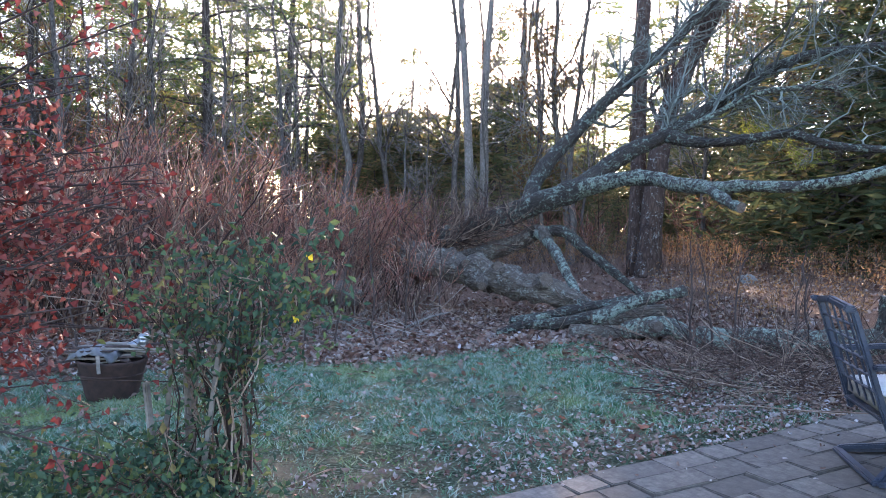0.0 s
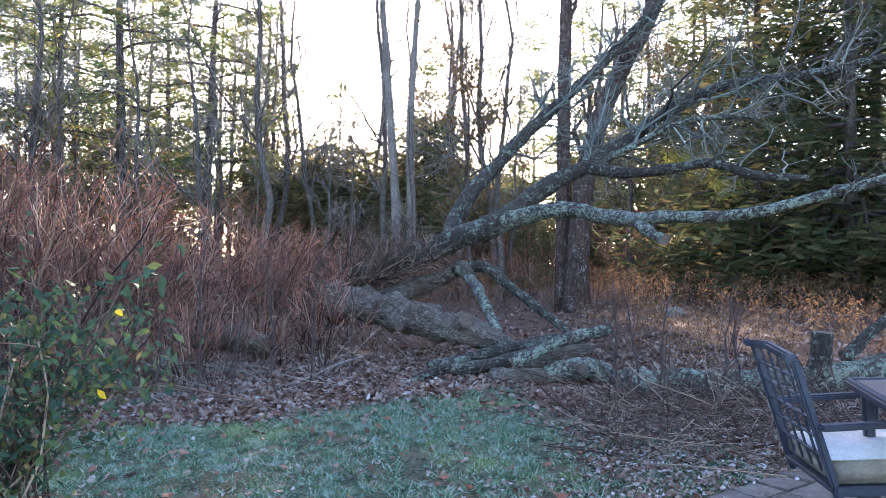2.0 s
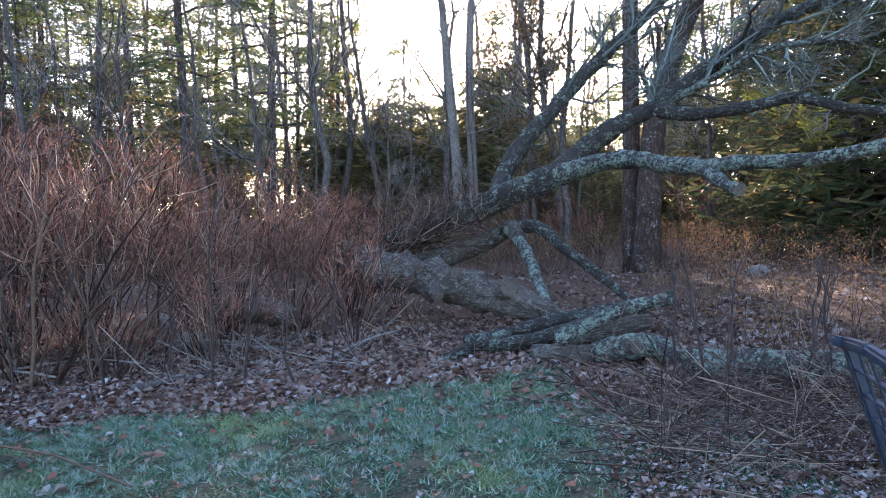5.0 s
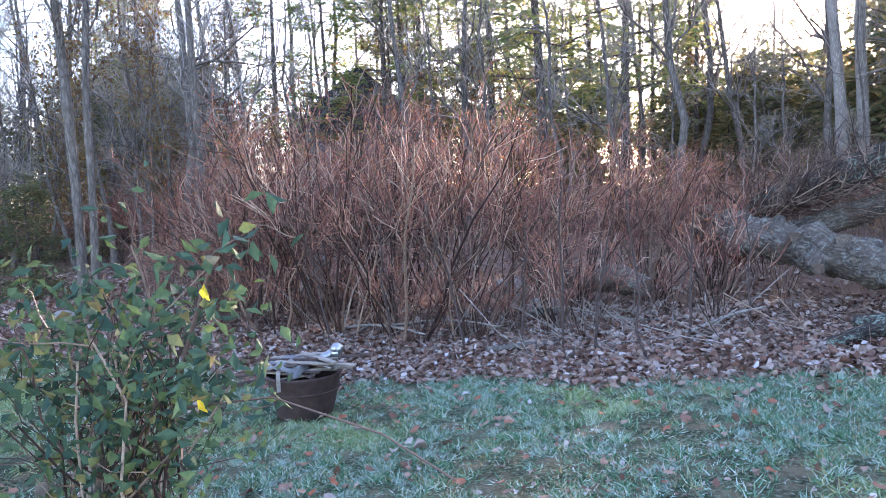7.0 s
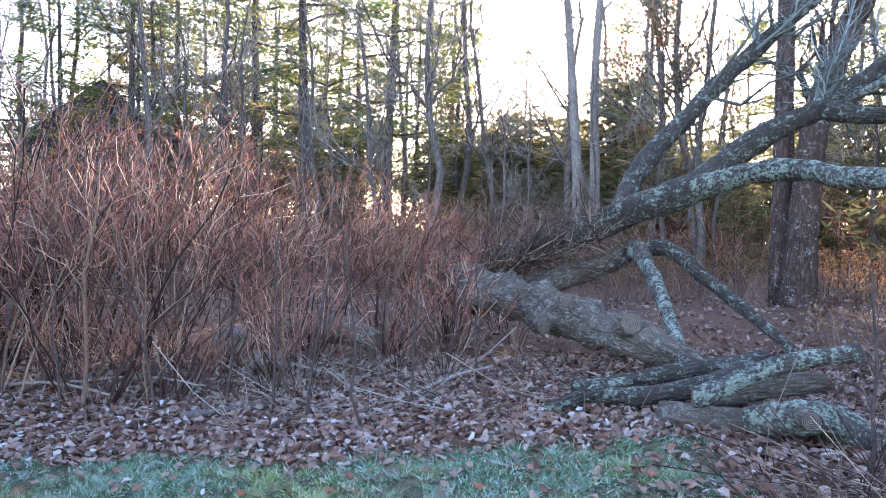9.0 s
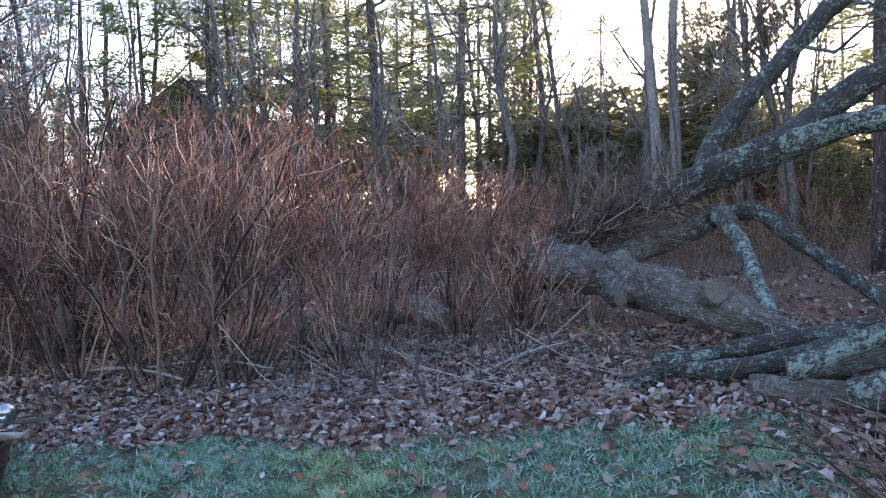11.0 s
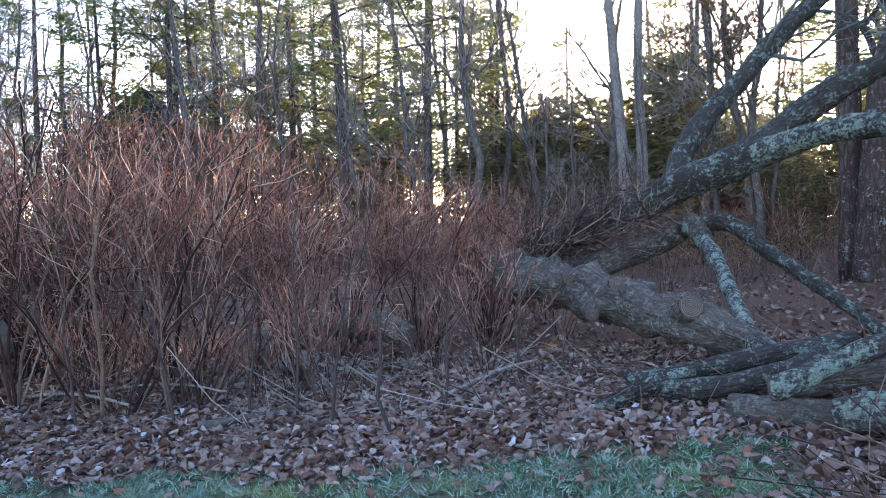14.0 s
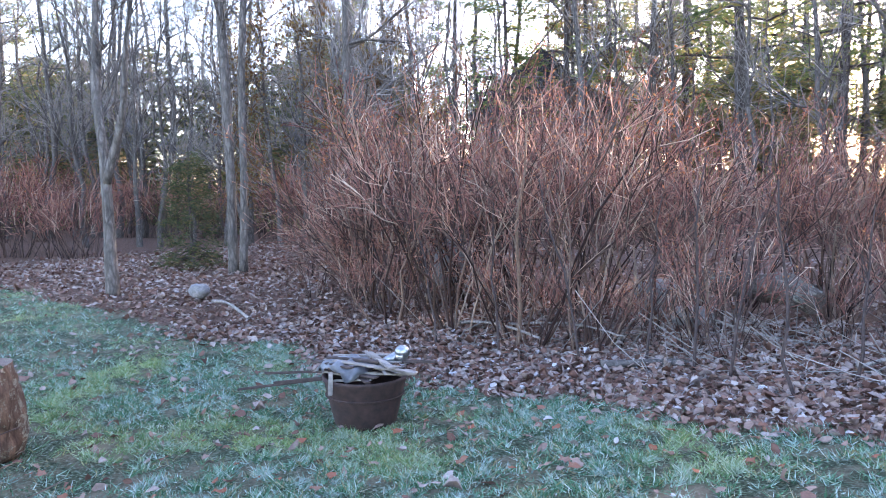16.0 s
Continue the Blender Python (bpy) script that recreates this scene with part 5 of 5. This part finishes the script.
weeds(240, 3.6, 9.5, 9.5, 13.5, .8, "dry russet weeds on the forest floor")
weeds(420, -1.0, 5.5, 12.5, 16.5, 1.0, "dry russet weeds behind fallen tree")
weeds(160, 2.2, 6.5, 3.6, 8.0, .6, "thin dry weeds by the log")

# ---- dark house beyond the trees ----
hx, hy = -24.5, 30.5
house = empty("house", hx, hy, G(hx, hy), "dark-roofed house half hidden behind trees", "house", turn=radians(129))
house.scale = (.9, .9, .9)
one("wall", lambda bm: box(bm, (0, 0, 2.6), (9, 7, 5.2)), M_SIDING, house)
def gable(bm):
    pts = [(-5, -4, 5.1), (5, -4, 5.1), (5, 4, 5.1), (-5, 4, 5.1), (-5, 0, 8.6), (5, 0, 8.6)]
    v = [bm.verts.new(p) for p in pts]
    for f in ((0, 1, 5, 4), (2, 3, 4, 5), (0, 4, 3), (1, 2, 5), (3, 2, 1, 0)):
        bm.faces.new([v[i] for i in f])
one("roof", gable, M_ROOF, house)
for wx in (-2.8, 0, 2.8):
    w = one("window", lambda bm: box(bm, (wx, -3.52, 3.4), (1.1, .08, 1.4)), M_CUSHION, house)
    one("pane", lambda bm: box(bm, (wx, -3.57, 3.4), (.95, .04, 1.25)), M_GLASSDARK, w)

# small trees at the far edge of the lawn
standing("small_tree", [[(0, 0, 0, .10), (-.03, 0, 1.0, .075), (-.12, 0, 2.0, .065), (-.3, 0, 3.0, .06), (-.4, .1, 4.4, .03)], [(-.05, 0, 1.6, .06), (.35, .1, 2.5, .045), (.6, .1, 3.4, .03), (.8, .2, 4.4, .015)]], -10.05, 3.15, M_BARK, "small grey-barked leafless tree on the lawn edge", "small tree")
standing("small_tree", [[(0, 0, 0, .09), (0, 0, 1.5, .075), (-.1, 0, 3.5, .08), (-.3, 0, 6, .05)], [(.15, .1, 0, .075), (.25, .1, 1.5, .06), (.3, .1, 3.5, .06), (.5, .2, 6, .04)]], -10.9, 5.4, M_BARK, "grey twin-stemmed leafless tree by the woods", "small tree")
cedar = plant("hemlock", -12.0, 5.2, .27)
cedar["label"] = "low dense evergreen shrub by the woods"

# ---- leaf litter and grass ----
def scatter(n, x0, x1, y0, y1, keep):
    c = np.stack([rng.uniform(x0, x1, n), rng.uniform(y0, y1, n)], 1)
    return c[[rng.random() < keep(x, y) for x, y in c]]

def off_patio(x, y):
    return (Vector((x + .33, y - .05, 0)) @ V2) < .02

def litter_share(x, y):
    if not off_patio(x, y):
        return .03
    w = 1 - lawn_share(x, y)
    edge = (Vector((x + .33, y - .05, 0)) @ V2)
    strip = max(0.0, 1 + edge / 1.1) if edge < 0 and x > -2.2 else 0.0
    heap_ = .8 * max(0.0, min(1.0, (x - .55 + .5 * noise.noise((x * 1.1, y * 1.1, 8)) + .25 * noise.noise((x * 4, y * 4, 8))) / .6)) if y < 4.6 else 0
    return max(.025 + .06 * max(0, noise.noise((x * 1.2, y * 1.2, 1))), w, strip * (.55 + .4 * noise.noise((x * 2, y * 2, 5))), heap_)

def litter(n, x0, x1, y0, y1, size, label, material=M_LITTER, lift=.045):
    c = scatter(n, x0, x1, y0, y1, litter_share)
    m = len(c)
    z = np.array([G(x, y) for x, y in c]) + rng.uniform(.006, lift, m)
    d = rand_dirs(m)
    d[:, 2] *= .3
    ln = rng.uniform(*size, m) * np.where((c[:, 1] < 2.9) & (c[:, 0] > -2.2), .55, 1.0)
    return tagged(new("leaf_litter", mesh_of("leaf_litter", *curled(np.concatenate([c, z[:, None]], 1), d, ln, ln * rng.uniform(.4, .75, m)), material)), label, "leaf litter", kind="stuff")
litter(38000, -7.5, 3.6, .2, 7.8, (.045, .11), "brown and pale frosted fallen leaves on the ground")
litter(15000, -1.6, 3.4, .1, 2.8, (.03, .075), "pale frosted leaves heaped along the patio", M_FROSTLEAF)
litter(1500, -6.5, 1.0, 2.6, 5.4, (.04, .09), "frost-edged pale leaves on the litter", M_FROSTLEAF)
litter(14000, -16, 9, 1.5, 15, (.05, .11), "brown fallen leaves on the forest floor")
litter(9000, -15, -6.5, 1.5, 8.5, (.05, .10), "brown fallen leaves under the trees by the lawn")
litter(3500, -5.5, 0.8, -2.5, 3.0, (.03, .07), "scattered fallen leaves on the lawn")

def grass(n, x0, x1, y0, y1):
    def keep(x, y):
        return 0.0 if not off_patio(x, y) else (.55 if y < 2.3 + .5 * noise.noise((x, y, 3)) and x > -2.2 else 1) * lawn_share(x, y) * (.42 + .8 * noise.noise((x * 1.6, y * 1.6, 9)) + .8 * noise.noise((x * 7, y * 7, 2)) + .5 * noise.noise((x * 19, y * 19, 6)))
    c = scatter(n, x0, x1, y0, y1, keep)
    m = len(c)
    b = np.concatenate([c, np.array([[G(x, y)] for x, y in c]) - .004], 1)
    d = rand_dirs(m)
    d[:, 2] = np.abs(d[:, 2]) * .6 + .3
    tall = np.array([.8 + .9 * noise.noise((x * 7, y * 7, 2)) for x, y in c])
    tip = b + d * (rng.uniform(.03, .08, m) * tall)[:, None]
    s = np.cross(d, rand_dirs(m))
    s *= .0042 / (np.linalg.norm(s, axis=1, keepdims=True) + 1e-6)
    V = np.stack([b - s, b + s, tip], 1).reshape(-1, 3)
    return tagged(new("grass", mesh_of("grass", V, np.arange(m * 3).reshape(-1, 3), M_GRASS, False)), "short frosted green lawn grass", "grass", kind="stuff")
grass(420000, -6.5, 1.8, 1.0, 5.0)
grass(90000, -9, 0.6, -2.0, 1.0)
grass(80000, -12, -6.5, -1, 4.6)

# single large leaves lying on top
def leaf_mesh(k):
    a = np.linspace(0, 2 * np.pi, 11)[:-1]
    r = .05 * (1 + .35 * np.cos(a * 5 + k))
    V = np.vstack([[0, 0, .006], np.stack([r * np.cos(a) * 1.3, r * np.sin(a), .012 * np.sin(a * 3 + k) + .012 * np.cos(a) ** 2], 1)])
    Q = np.array([(0, i + 1, (i + 1) % 10 + 1) for i in range(10)])
    return mesh_of("leaf", V, Q, M_LEAF1)
M_LEAF1 = foliage("leaf_single", (0, (0.26, 0.09, 0.05)), (0.5, (0.24, 0.12, 0.08)), (1, (0.30, 0.24, 0.20)), glow=.15, rough=.6, by="object")
shapes = [leaf_mesh(k) for k in range(5)]
for i in range(260):
    x, y = rng.uniform(-4.6, 1.2), rng.uniform(.6, 5.4)
    if not off_patio(x, y):
        continue
    o = part("leaf", shapes[i % 5], ground)
    o.matrix_world = pose(x, y, G(x, y) + .035, rng.uniform(-20, 20), rng.uniform(-20, 20), rng.uniform(0, 360)) @ Matrix.Scale(rng.uniform(.3, .62), 4)
